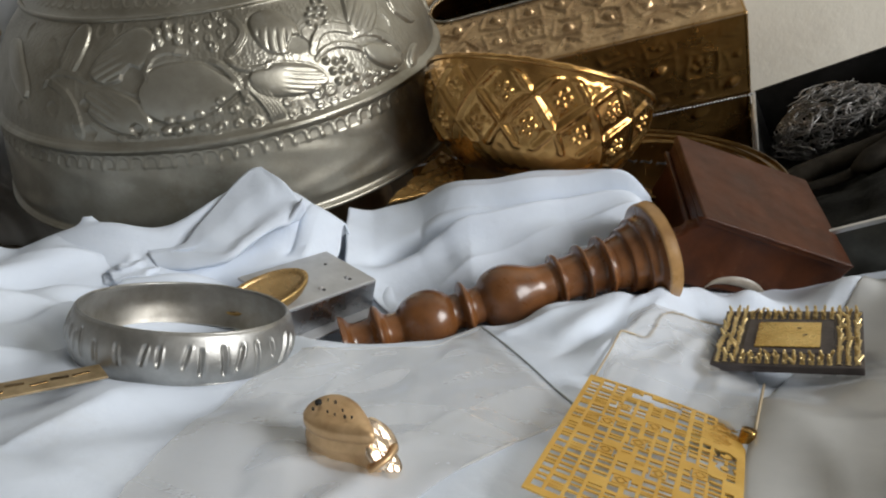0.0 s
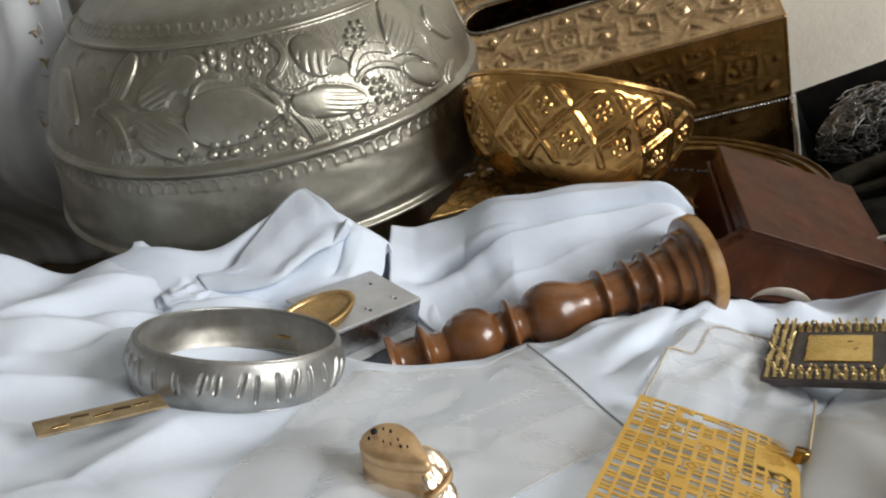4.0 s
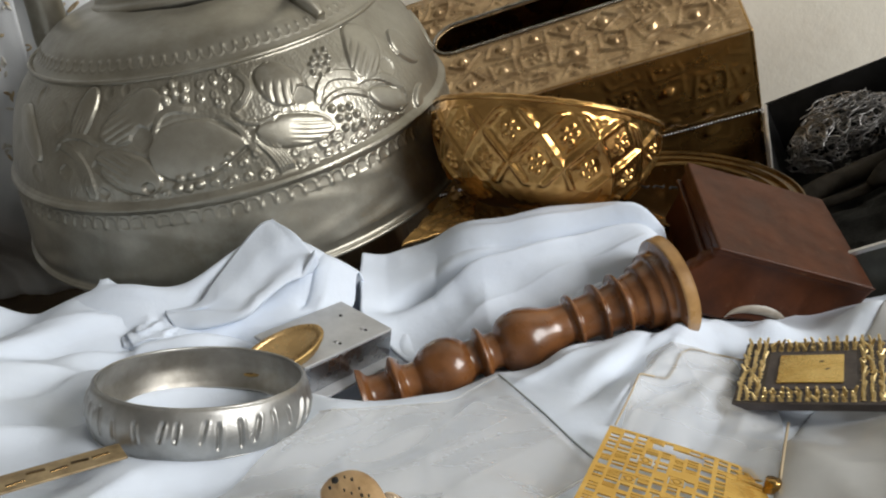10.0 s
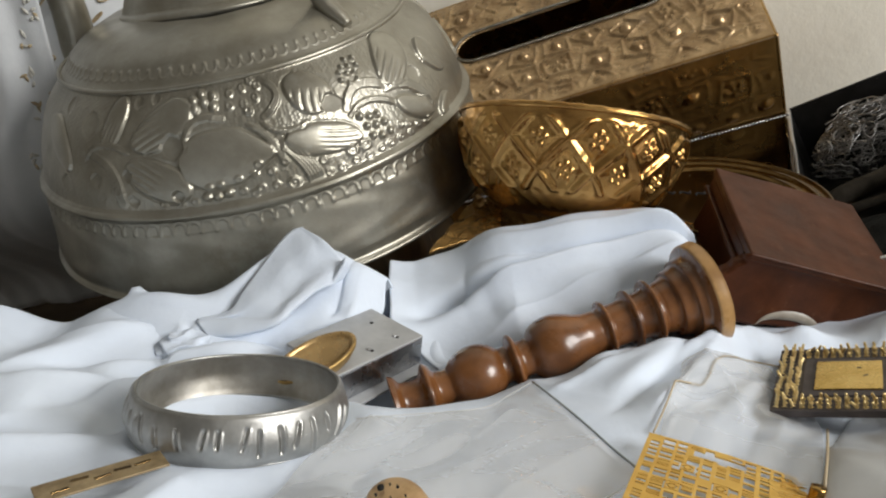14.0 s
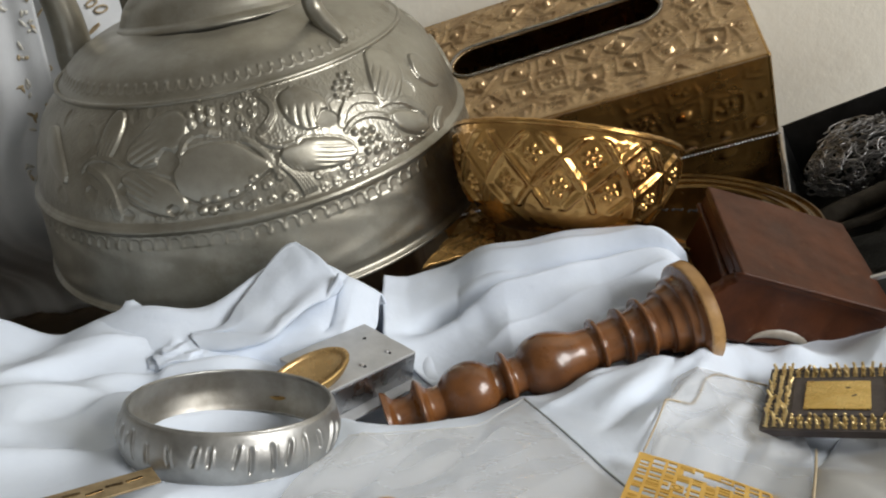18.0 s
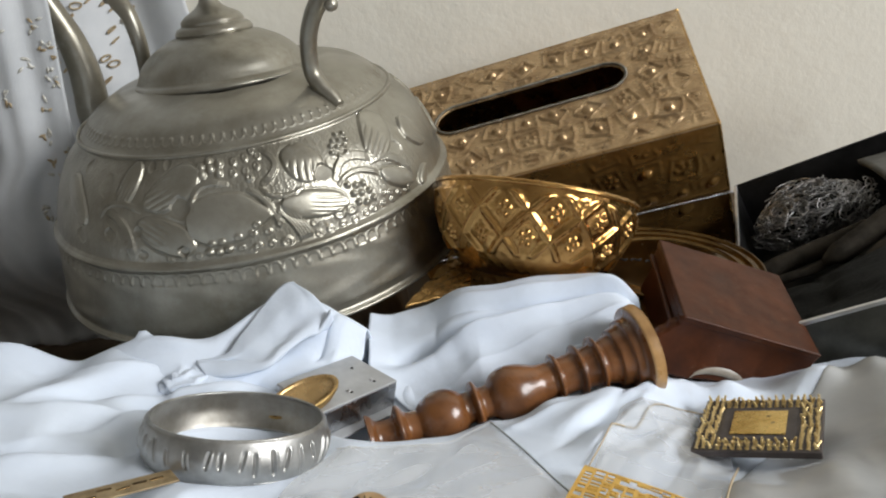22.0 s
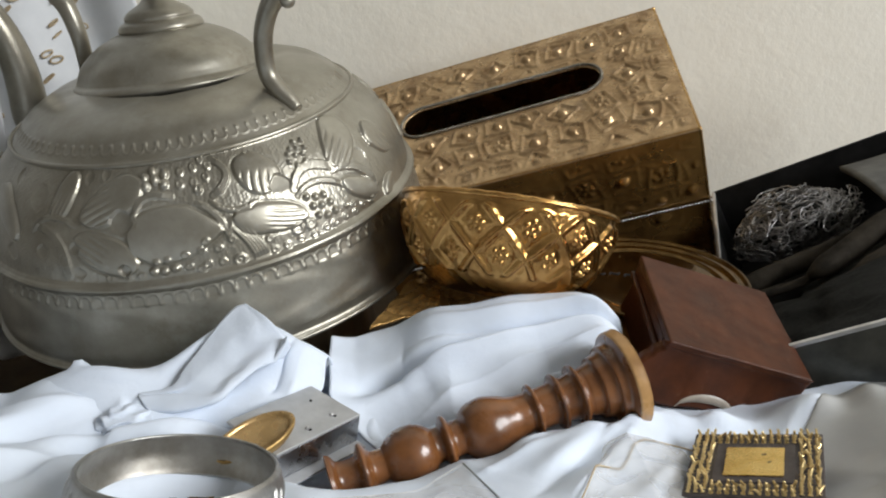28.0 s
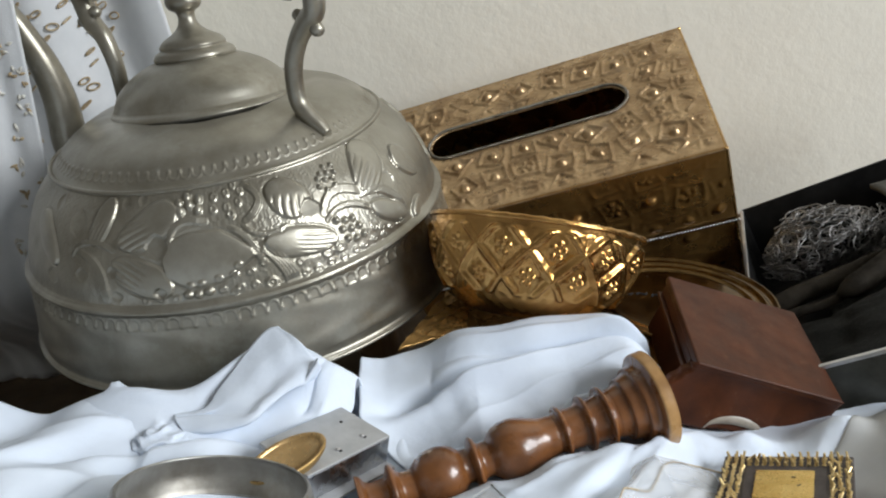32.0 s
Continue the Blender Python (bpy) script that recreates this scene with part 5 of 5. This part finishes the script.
def stamped(ang, row, z):
    """Slanting chisel marks round the outside."""
    h = 0 * ang
    rng = np.random.default_rng(11)
    outside = (row > 4) & (row < 44)
    d = np.degrees(ang) % 360
    at = 0.0
    while at < 350:
        at += rng.uniform(6, 14)
        slant, length, zc, deep = rng.uniform(-1.6, 2.6), rng.uniform(0.0026, 0.0052), rng.uniform(-0.0080, -0.0052), rng.uniform(0.0005, 0.0010)
        off = ((d - at - slant * (z - zc) / 0.004 + 180) % 360 - 180)
        body = np.exp(-((off / 0.95) ** 2)) * np.clip((length - np.abs(z - zc)) / 0.0008, 0, 1)
        h = h + np.where(outside, deep * body - 0.5 * deep * np.exp(-(((off - 1.7) / 0.8) ** 2)) * np.clip((length - np.abs(z - zc)) / 0.0008, 0, 1), 0)
    return h + 0.00010 * np.sin(7 * ang + 300 * z)


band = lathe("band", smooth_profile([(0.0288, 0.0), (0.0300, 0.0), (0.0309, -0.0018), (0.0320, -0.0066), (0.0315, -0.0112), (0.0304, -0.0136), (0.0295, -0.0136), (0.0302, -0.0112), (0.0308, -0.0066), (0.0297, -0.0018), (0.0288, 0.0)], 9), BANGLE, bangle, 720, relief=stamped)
# inner faces get a darker, browner silver for their shade and dim reflections
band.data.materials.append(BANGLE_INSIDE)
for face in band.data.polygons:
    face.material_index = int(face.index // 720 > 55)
for rim_r, rim_z in ((0.0294, 0.0), (0.0300, -0.0136)):
    mesh_of("rim", *tube_mesh([(rim_r * math.cos(a), rim_r * math.sin(a), rim_z) for a in np.linspace(0, 2 * math.pi, 181)], 0.0005, 8, False), BANGLE, bangle, "smooth rounded rim")

# ---- processor chip ----
chip = empty("processor_chip", pose(0.0826, 0.2196, 0.0222) @ pose(0, 0, 0, 0, 0, -21.7) @ pose(0, 0, 0, -12.8) @ pose(0, 0, 0, 0, -6.4, 0), "ceramic processor lying with its bent gold pins up", "computer chip")
part("package", box_bm(0.0444, 0.0444, 0.0026, 0.0004, (0, 0, -0.0013)), CERAMIC, chip)
part("well", box_bm(0.0270, 0.0270, 0.0004, 0.0002, (0, 0, 0.0002)), CERAMIC, chip)
lid_plate = part("gold_lid", box_bm(0.0196, 0.0196, 0.0006, 0.0002, (0, 0, 0.0007)), GOLD, chip, "square gold plated cover")
for sx, sy, turn in ((0.0030, 0.0046, 12), (0.0050, -0.0010, 30)):
    part("scratch", box_bm(0.0014, 0.0003, 0.0002, 0.0), CERAMIC, lid_plate, "dark scratch", at=pose(sx, sy, 0.0011, 0, 0, turn))
pin_v, pin_f = tube_mesh([(0, 0, 0), (0, 0, 0.0003), (0, 0, 0.00035), (0, 0, 0.0014), (0, 0, 0.0026), (0, 0, 0.0028)], [0.00090, 0.00085, 0.00050, 0.00048, 0.00044, 0.00025], 6)
pin_mesh = bpy.data.meshes.new("pin")
pin_mesh.from_pydata([tuple(v) for v in pin_v], [], pin_f)
pin_mesh.materials.append(PIN_GOLD)
pin_rng = random.Random(4)
for i in range(17):
    for j in range(17):
        if min(i, j, 16 - i, 16 - j) > 2:
            continue
        pin = new("pin", pin_mesh)
        pin.parent = chip
        side_row = i < 3 or i > 13
        wild = 20 if side_row else 14
        lean_x, lean_y = pin_rng.gauss(-30 if side_row else 14, 16), pin_rng.gauss(6 if side_row else 0, wild)
        pin.matrix_basis = pose((i - 8) * 0.00254, (j - 8) * 0.00254, 0, max(-50, min(50, lean_x)), max(-60, min(60, lean_y)), 0)

# ---- etched sheet ----
etched = empty("etched_sheet", pose(0.0146, 0.1814, 0.0466) @ pose(0, 0, 0, 0, 0, -17.1) @ pose(0, 0, 0, -21.7) @ pose(0, 0, 0, 0, 15.7, 0), "gold plated etched metal sheet with many openings", "metal sheet")


def etched_mesh():
    step, w, l = 0.0004, 0.0437, 0.0720
    nx, ny = int(w / step), int(l / step)
    keep = np.ones((ny, nx), bool)
    rng = random.Random(8)
    x = 3
    while x < nx - 6:
        wide = rng.choice([5, 6, 6, 7, 8])
        y = 3
        while y < ny - 6:
            tall = rng.choice([4, 5, 6, 6, 7, 8])
            block = 0.70 * nx < x < 0.97 * nx and 12 < y < 48
            kind = rng.random()
            if kind < 0.84 and not block:
                keep[y:y + tall, x:x + wide] = False
            elif kind < 0.91 and not block:
                keep[y:y + tall:2, x:x + wide] = False
            y += tall + rng.choice([1, 2, 2])
        x += wide + rng.choice([2, 2, 3])
    keep[8:17, 32:66] = False
    for y in range(20, ny - 8, 13):
        keep[y:y + 2] = True
    # square medallions with a ring inside
    yy, xx = np.mgrid[0:ny, 0:nx]
    for cx, cy in ((30, 36), (52, 52), (24, 66), (46, 82), (70, 70), (30, 104), (62, 112), (84, 96), (44, 134), (76, 140)):
        box = np.maximum(np.abs(xx - cx), np.abs(yy - cy))
        keep[box < 6] = True
        keep[box == 5] = False
        keep[np.abs(np.hypot(xx - cx, yy - cy) - 2.6) < 0.6] = False
    for cx, cy, r in ((94, 9, 4), (97, 57, 6), (97, 75, 5)):
        keep[np.abs(np.hypot(xx - cx, yy - cy) - r + 1) < 1.4] = False
    keep[:, :2], keep[:2], keep[:, -2:] = True, True, True
    index, verts, faces = {}, [], []

    def vert(i, j, k):
        key = (i, j, k)
        if key not in index:
            index[key] = len(verts)
            x, yv = i * step, -j * step
            verts.append((x, yv, (0.0004 if k else 0.0) + 0.0006 * math.sin(x * 70 + yv * 30)))
        return index[key]

    for j in range(ny):
        for i in range(nx):
            if not keep[j, i]:
                continue
            faces.append((vert(i, j, 1), vert(i, j + 1, 1), vert(i + 1, j + 1, 1), vert(i + 1, j, 1)))
            for di, dj, a, b in ((-1, 0, (i, j), (i, j + 1)), (1, 0, (i + 1, j + 1), (i + 1, j)), (0, -1, (i + 1, j), (i, j)), (0, 1, (i, j + 1), (i + 1, j + 1))):
                p, q = i + di, j + dj
                if not (0 <= p < nx and 0 <= q < ny) or not keep[q, p]:
                    faces.append((vert(*a, 1), vert(*a, 0), vert(*b, 0), vert(*b, 1)))
    return mesh_of("lattice", verts, faces, ETCHED, etched, "", False)


etched_mesh()
for k in range(16):
    rng2 = random.Random(k)
    part("etched_line", box_bm(rng2.uniform(0.003, 0.008), 0.00035, 0.0004, 0.0, (0.0335 + rng2.uniform(0, 0.006), -0.0035 - 0.0009 * k, 0.0008)), GOLD, etched)
tube("barrel", [(0, 0, -0.001), (0, 0, 0.0012), (0, 0, 0.0040)], 0.0020, BRASS, etched, 16, "small brass barrel at the sheet's edge", at=Matrix.Translation((0.0434, -0.0095, 0.0003)) @ pose(0, 0, 0, 0, 0, 0))

# ---- aluminium case ----
case = empty("metal_case", frame_of((-0.0577, 0.2562, 0.0415), (0.323, 0.114, 0.939), (0.567, 0.771, -0.289)), "brushed aluminium channel with small screw holes", "metal case")
CX, CY = 0.0280, 0.0430
part("top", box_bm(CX, CY, 0.0012, 0.0004, (-CX / 2, -CY / 2, -0.0006)), ALUMINIUM, case)
part("side_wall", box_bm(0.0012, CY, 0.0110, 0.0003, (-0.0006, -CY / 2, -0.0067)), ALUMINIUM_SIDE, case, "shiny side wall")
part("end_wall", box_bm(CX - 0.002, 0.0012, 0.0110, 0.0003, (-CX / 2, -0.0006, -0.0067)), ALUMINIUM, case)
part("inner_rail", box_bm(0.0050, CY, 0.0010, 0.0003, (0.0024, -CY / 2, -0.0125)), ALUMINIUM, case)
for sx, sy in ((-0.0055, -0.0232), (-0.0066, -0.0091)):
    tube("screw", [(0, 0, -0.0006), (0, 0, 0.0005), (0, 0, 0.0009)], [0.0009, 0.0009, 0.0005], STEEL, case, 14, "small bright screw", at=Matrix.Translation((sx, sy, 0)))
    tube("screw_hole", [(0, 0, 0.0), (0, 0, 0.0001), (0, 0, 0.0002)], 0.0007, HOLE, case, 10, at=Matrix.Translation((sx + 0.0012, sy + 0.0003, 0)))
tube("screw_hole", [(0, 0, 0.0), (0, 0, 0.0001), (0, 0, 0.0002)], 0.0007, HOLE, case, 10, at=Matrix.Translation((-0.0193, -0.0085, 0)))

# ---- gold oval ----
oval = empty("gold_oval", frame_of((-0.0899, 0.2288, 0.0594), (0.10, -0.09, 1), (0.78, 0.62, 0)), "smooth shallow oval dish of gold-coloured metal, lying askew beside the bangle", "metal dish")


def oval_part(name, profile, mat, label=""):
    verts = [(r * 0.0094 * math.cos(a), r * 0.0160 * math.sin(a), z) for r, z in profile for a in np.linspace(0, 2 * math.pi, 64, endpoint=False)]
    return mesh_of(name, verts, grid_faces(len(profile), 64, True), mat, oval, label)


oval_part("shell", [(0.01, -0.0058), (0.60, -0.0056), (0.84, -0.0044), (0.98, -0.0016), (1.0, -0.0004), (0.99, 0.0), (0.96, 0.0001)], GOLD_DULL)
oval_part("rim", [(0.965, 0.0001), (0.93, 0.0002), (0.87, -0.0003), (0.83, -0.0008)], GOLD_SMOOTH, "narrow bevelled rim")
oval_part("recess", [(0.83, -0.0008), (0.78, -0.0011), (0.60, -0.0015), (0.35, -0.0017), (0.01, -0.0018)], GOLD_SMOOTH, "smooth hollow middle")

# ---- gold strip ----
END_A, END_B = Vector(on_cloth(-0.1330, 0.1400, 0.0030)), Vector(on_cloth(-0.1110, 0.1580, 0.0050))
strip = empty("gold_strip", frame_of(END_A + (END_B - END_A).normalized() * 0.0155, (0.20, 0.29, 1), END_B - END_A), "flat gold-coloured metal strip with dark marks", "metal strip")
part("strip", box_bm(0.0090, 0.0310, 0.0007, 0.0002), TAN_METAL, strip)
for k in range(5):
    part("mark", box_bm(0.0011, 0.0042, 0.0003, 0.0001, (0.0008 * (-1) ** k, -0.010 + 0.0050 * k, 0.0004)), BRASS_DARK, strip, at=pose(0, 0, 0, 0, 0, 6 * (-1) ** k))

# ---- gold flakes inside the bangle ----
for x, y, turn, size in ((-0.1115, 0.2010, 15, 0.0068), (-0.1060, 0.2035, 40, 0.0060), (-0.1005, 0.2025, -20, 0.0066), (-0.1030, 0.1980, -25, 0.0095), (-0.0950, 0.1960, 30, 0.0092), (-0.0940, 0.1850, 80, 0.0085)):
    bm = bmesh.new()
    bmesh.ops.create_grid(bm, x_segments=8, y_segments=6, size=1.0)
    for v in bm.verts:
        v.co = Vector((v.co.x * size, v.co.y * size * 0.45 * (1 - 0.6 * v.co.x**2), 0.0012 * math.sin(3 * v.co.x + 2 * v.co.y)))
    bmesh.ops.solidify(bm, geom=list(bm.faces), thickness=0.0004)
    flake = part("gold_flake", bm, FLAKE, None, smooth=True, at=frame_of(on_cloth(x, y, 0.0026), (0.2778, 0.4096, 1)) @ pose(0, 0, 0, 0, 0, turn))
    tagged(flake, "small curled gold-coloured flake inside the bangle", "metal flake", "flakes in the bangle")

# ---- pendant ----
pendant = empty("pendant", frame_of(on_cloth(-0.0430, 0.1325, 0.0106), (0.10, 0.02, 1), (-0.80, 0.60, 0)), "rose gold teardrop pendant lying on a clear bag", "pendant")


def drop(k, a):
    """A teardrop outline: round at one end, pointed at the other."""
    s = math.sin(a)
    return (k * 0.0080 * math.cos(a) * (0.68 + 0.32 * s) if s > 0 else k * 0.0080 * math.cos(a) * 0.68 * (1 + 0.55 * s), k * 0.0098 * s)


def drop_part(name, profile, mat, label=""):
    verts = [(*drop(k, a), z) for k, z in profile for a in np.linspace(0, 2 * math.pi, 72, endpoint=False)]
    return mesh_of(name, verts, grid_faces(len(profile), 72, True), mat, pendant, label)


drop_part("face", [(0.01, 0.0026), (0.5, 0.0025), (0.90, 0.0021), (0.985, 0.0015), (1.0, 0.0004), (0.98, -0.0006), (0.86, -0.0012)], ROSE)
drop_part("wall", [(0.84, -0.0010), (0.86, -0.0020), (0.98, -0.0028), (1.02, -0.0038), (0.97, -0.0046), (1.03, -0.0060), (1.07, -0.0088), (1.03, -0.0100), (0.4, -0.0104)], ROSE, "folded rose gold side wall")
for k in range(9):
    a = 0.5 + k * 0.62
    x, y = drop(0.28 + 0.09 * (k % 4), a)
    tube("stone", [(0, 0, 0), (0, 0, 0.0003), (0, 0, 0.0006)], 0.00022 + 0.0006 * (k == 2) + 0.0001 * (k % 3 == 0), HOLE, pendant, 8, "tiny dark stone", at=Matrix.Translation((x, y + 0.002, 0.0030)))
# highlights on the folds: paler discs added and turned to mirror the window
for px, py, pz, wide, tall in ((0.0010, -0.0092, -0.0040, 0.0042, 0.0030), (0.0060, -0.0052, -0.0064, 0.0054, 0.0030), (0.0030, -0.0100, -0.0082, 0.0040, 0.0024)):
    spot = pendant.matrix_world @ Vector((px, py, pz))
    turn = pendant.matrix_world.inverted() @ frame_of(spot, (0.56, -0.51, 0.66), (1, 1, 0))
    lathe("folded_edge", smooth_profile([(0.0001, 1.0), (0.6, 0.93), (0.9, 0.6), (1.0, 0.0), (0.7, -1.2), (0.0001, -1.5)], 5), ROSE_BRIGHT, pendant, 28, "folded gold edge with its highlight put in as a paler disc", relief=lambda a, r, z: 0.07 * np.sin(3 * a + 4 * z), at=turn @ Matrix.Diagonal((wide, tall, 0.0011, 1)))
tube("clasp", [(0.003, -0.0098, -0.005), (0.0045, -0.0112, -0.004), (0.001, -0.0124, -0.004), (-0.003, -0.0112, -0.005), (-0.002, -0.0094, -0.006)], 0.0007, ROSE, pendant, 8)

# ---- clear bags ----
def along(points, n):
    """n even steps on a smooth line through points."""
    p = smooth_profile(points, 12)
    d = np.r_[0, np.cumsum(np.linalg.norm(np.diff(p, axis=0), axis=1))]
    at = np.linspace(0, d[-1], n)
    return np.c_[np.interp(at, d, p[:, 0]), np.interp(at, d, p[:, 1])]


def bag(name, top, right, bottom, left, up, tents, label, edges):
    """A clear film stretched between four bent edges and laid over what lies below; edges: its visible welded rims."""
    n = 72
    t, b, l, r = (along(p, n) for p in (top, bottom, left, right))
    u, v = np.meshgrid(np.linspace(0, 1, n), np.linspace(0, 1, n))

    def stretched(t, b, l, r):
        e = (...,) + (None,) * (np.ndim(t) - 1)
        return (1 - v)[e] * t[None] + v[e] * b[None] + (1 - u)[e] * l[:, None] + u[e] * r[:, None] - ((1 - u) * (1 - v))[e] * t[0] - (u * (1 - v))[e] * t[-1] - ((1 - u) * v)[e] * b[0] - (u * v)[e] * b[-1]

    x, y = np.moveaxis(stretched(t, b, l, r), -1, 0)
    z = stretched(*(cloth_z(p[:, 0], p[:, 1]) for p in (t, b, l, r)))
    tent = np.zeros_like(x)
    for cx, cy, wide, h in tents:
        tent = np.maximum(tent, h * np.exp(-(((x - cx) ** 2 + (y - cy) ** 2) / wide**2)))
    inner = np.clip(np.minimum(np.minimum(u, 1 - u), np.minimum(v, 1 - v)) / 0.06, 0, 1)
    crinkle = 0.0007 * np.sin(190 * x + 120 * y + 3 * np.sin(90 * y)) * np.sin(150 * y - 110 * x + 2 * np.sin(70 * x)) + 0.0009 * (1 - np.abs(np.sin(62 * x - 47 * y + 1.4 * np.sin(40 * y)))) ** 4
    z = np.maximum(z + crinkle * inner, cloth_z(x, y)) + up + tent
    thing = empty(name, Matrix.Identity(4), label, "plastic bag")
    mesh_of("film", np.stack([x, y, z], -1).reshape(-1, 3), grid_faces(n, n), FILM, thing)
    for pts, rad, mat in edges:
        line = [(px, py, float(cloth_z(np.array([px]), np.array([py]))[0]) + up + 0.0005) for px, py in pts]
        tube("welded_edge", line, rad, mat, thing, 6, "thin welded edge of the film", steps=4)
    return thing


BAG_TOP = [(-0.0690, 0.1900), (-0.0505, 0.1951), (-0.0330, 0.2012), (-0.0262, 0.2110), (-0.0183, 0.2245)]
BAG_RIGHT = [(-0.0183, 0.2245), (-0.0100, 0.2050), (-0.0028, 0.1905), (0.0040, 0.1770), (0.0108, 0.1662)]
BAG_BOTTOM = [(-0.0850, 0.0800), (-0.0500, 0.0950), (-0.0185, 0.1290), (-0.0065, 0.1450), (0.0108, 0.1662)]
bag("clear_bag", BAG_TOP, BAG_RIGHT, BAG_BOTTOM, [(-0.0690, 0.1900), (-0.0800, 0.1500), (-0.0850, 0.0800)], 0.0016, [], "crinkled milky clear plastic bag lying under the pendant",
    [(BAG_RIGHT, 0.00034, EDGE_DARK), (BAG_TOP, 0.00014, EDGE_PALE), (BAG_BOTTOM[2:], 0.00013, EDGE_PALE)])
TAN_EDGE = [(0.0163, 0.1867), (0.0219, 0.1995), (0.0268, 0.2118), (0.0278, 0.2136), (0.0292, 0.2150), (0.0345, 0.2186), (0.0364, 0.2198), (0.0376, 0.2212), (0.0403, 0.2256), (0.0430, 0.2312), (0.0456, 0.2349), (0.0495, 0.2381), (0.0587, 0.2430), (0.0654, 0.2365)]
FLAP_TOP = [(0.0300, 0.2200), (0.0336, 0.2317), (0.0487, 0.2390), (0.0600, 0.2430)]
bag("clear_bag", FLAP_TOP, [(0.0600, 0.2430), (0.0690, 0.2100), (0.0541, 0.1591)], [(0.0163, 0.1810), (0.0350, 0.1680), (0.0541, 0.1591)], [(0.0300, 0.2200), (0.0225, 0.2000), (0.0163, 0.1810)], 0.0010, [], "clear plastic bag with a tan edge beside the chip",
    [(TAN_EDGE, 0.00034, EDGE_TAN), ([(0.0690, 0.2000), (0.0597, 0.1733), (0.0541, 0.1591)], 0.00042, EDGE_TAN)])


# ---- curtain ----
def curtain_y(x, z):
    return 0.575 + 0.007 * np.sin(46 * x + 0.6 + 0.8 * z) + 0.004 * np.sin(97 * x + 2.0)


def curtain():
    x, z = np.meshgrid(np.linspace(-0.78, -0.215, 220), np.linspace(-0.058, 1.2, 120))
    y = curtain_y(x, z) + 0.004 * np.sin(9 * z + 30 * x)
    thing = empty("curtain", Matrix.Identity(4), "white curtain with gold embroidered flowers beside the wall", "curtain")
    cloth = mesh_of("drape", np.stack([x, y, z], -1).reshape(-1, 3), grid_faces(120, 220), LACE, thing)
    cloth.modifiers.new("thickness", "SOLIDIFY").thickness = 0.0015
    rng = random.Random(21)
    for cx, cz in ((-0.300, 0.200), (-0.268, 0.172), (-0.290, 0.150), (-0.335, 0.190), (-0.345, 0.120), (-0.385, 0.060), (-0.40, 0.16), (-0.43, 0.0), (-0.37, 0.24), (-0.25, 0.23), (-0.275, 0.205), (-0.315, 0.165), (-0.285, 0.120), (-0.325, 0.085), (-0.36, 0.150), (-0.355, 0.035), (-0.31, 0.225), (-0.33, 0.26), (-0.285, 0.255), (-0.41, 0.105), (-0.39, 0.205), (-0.405, 0.02), (-0.345, 0.065), (-0.262, 0.195)):
        for k in range(5):
            a = k * 1.2566 + rng.uniform(-0.3, 0.3)
            px, pz, r = cx + 0.009 * math.cos(a), cz + 0.009 * math.sin(a), rng.uniform(0.0028, 0.0042)
            pts = [(px + r * math.cos(t), float(curtain_y(np.array([px + r * math.cos(t)]), np.array([pz]))[0]) + 0.004 * math.sin(9 * pz + 30 * px) - 0.0028, pz + 0.6 * r * math.sin(t + 0.4 * a)) for t in np.linspace(0, 2 * math.pi, 13)]
            tube("embroidery", pts, 0.0007, THREAD, thing, 5, steps=2)
    # the gathered edge that hangs forward beside the kettle
    k, z = np.meshgrid(np.linspace(0, 1, 160), np.linspace(-0.058, 1.2, 200))
    low = np.clip((0.13 - z) / 0.03, 0, 1)
    edge = -0.2382 + 0.22 * (np.minimum(z, 0.24) - 0.2117) - 0.014 * low * low * (3 - 2 * low)
    x = edge - 0.30 * k
    y = fold_y(x - edge, z)
    panel = mesh_of("gathered_edge", np.stack([x, y, z], -1).reshape(-1, 3), grid_faces(200, 160), LACE, thing)
    panel.modifiers.new("thickness", "SOLIDIFY").thickness = 0.0012
    for cx, cz, count, size in ((-0.250, 0.192, 15, 0.0125), (-0.252, 0.171, 8, 0.0080), (-0.2655, 0.179, 5, 0.0055), (-0.264, 0.154, 4, 0.0050), (-0.271, 0.136, 5, 0.0050), (-0.261, 0.127, 4, 0.0045), (-0.275, 0.116, 6, 0.0060), (-0.272, 0.205, 7, 0.0070), (-0.248, 0.222, 8, 0.0080), (-0.283, 0.165, 5, 0.0060), (-0.288, 0.090, 6, 0.0060), (-0.292, 0.200, 6, 0.0060), (-0.282, 0.060, 5, 0.0055)):
        for n in range(count):
            a, q = rng.uniform(0, 6.28), size * math.sqrt(rng.random())
            px, pz, turn, r = min(cx + 0.7 * q * math.cos(a), -0.2382 + 0.22 * (cz - 0.2117) - 0.004), cz + q * math.sin(a), rng.uniform(0, 3.14), rng.uniform(0.0016, 0.0030)
            e0 = -0.2382 + 0.22 * (min(pz, 0.24) - 0.2117)
            pts = []
            for t in np.linspace(-1, 1, 7):
                ux, uz = px + r * t * math.cos(turn) * 0.8, pz + r * t * math.sin(turn)
                pts.append((ux, float(fold_y(np.array([ux - e0]), np.array([uz]))[0]) - 0.0014, uz))
            tube("embroidery", pts, [0.0002, 0.0006, 0.0009, 0.0010, 0.0009, 0.0006, 0.0002], THREAD if rng.random() < 0.35 else SILVER_THREAD, thing, 6, steps=2)


def fold_y(d, z):
    """How far back the gathered edge hangs, d metres in from its free edge."""
    back = np.clip((0.07 - z) / 0.12, 0, 1)
    return 0.4310 + 0.10 * back * back * (3 - 2 * back) + 0.0026 * np.sin(120 * d + 2.2 + 3 * z) + 0.0009 * np.sin(330 * d + 6 * z) + 0.10 * np.clip(-d - 0.03, 0, 1)


curtain()
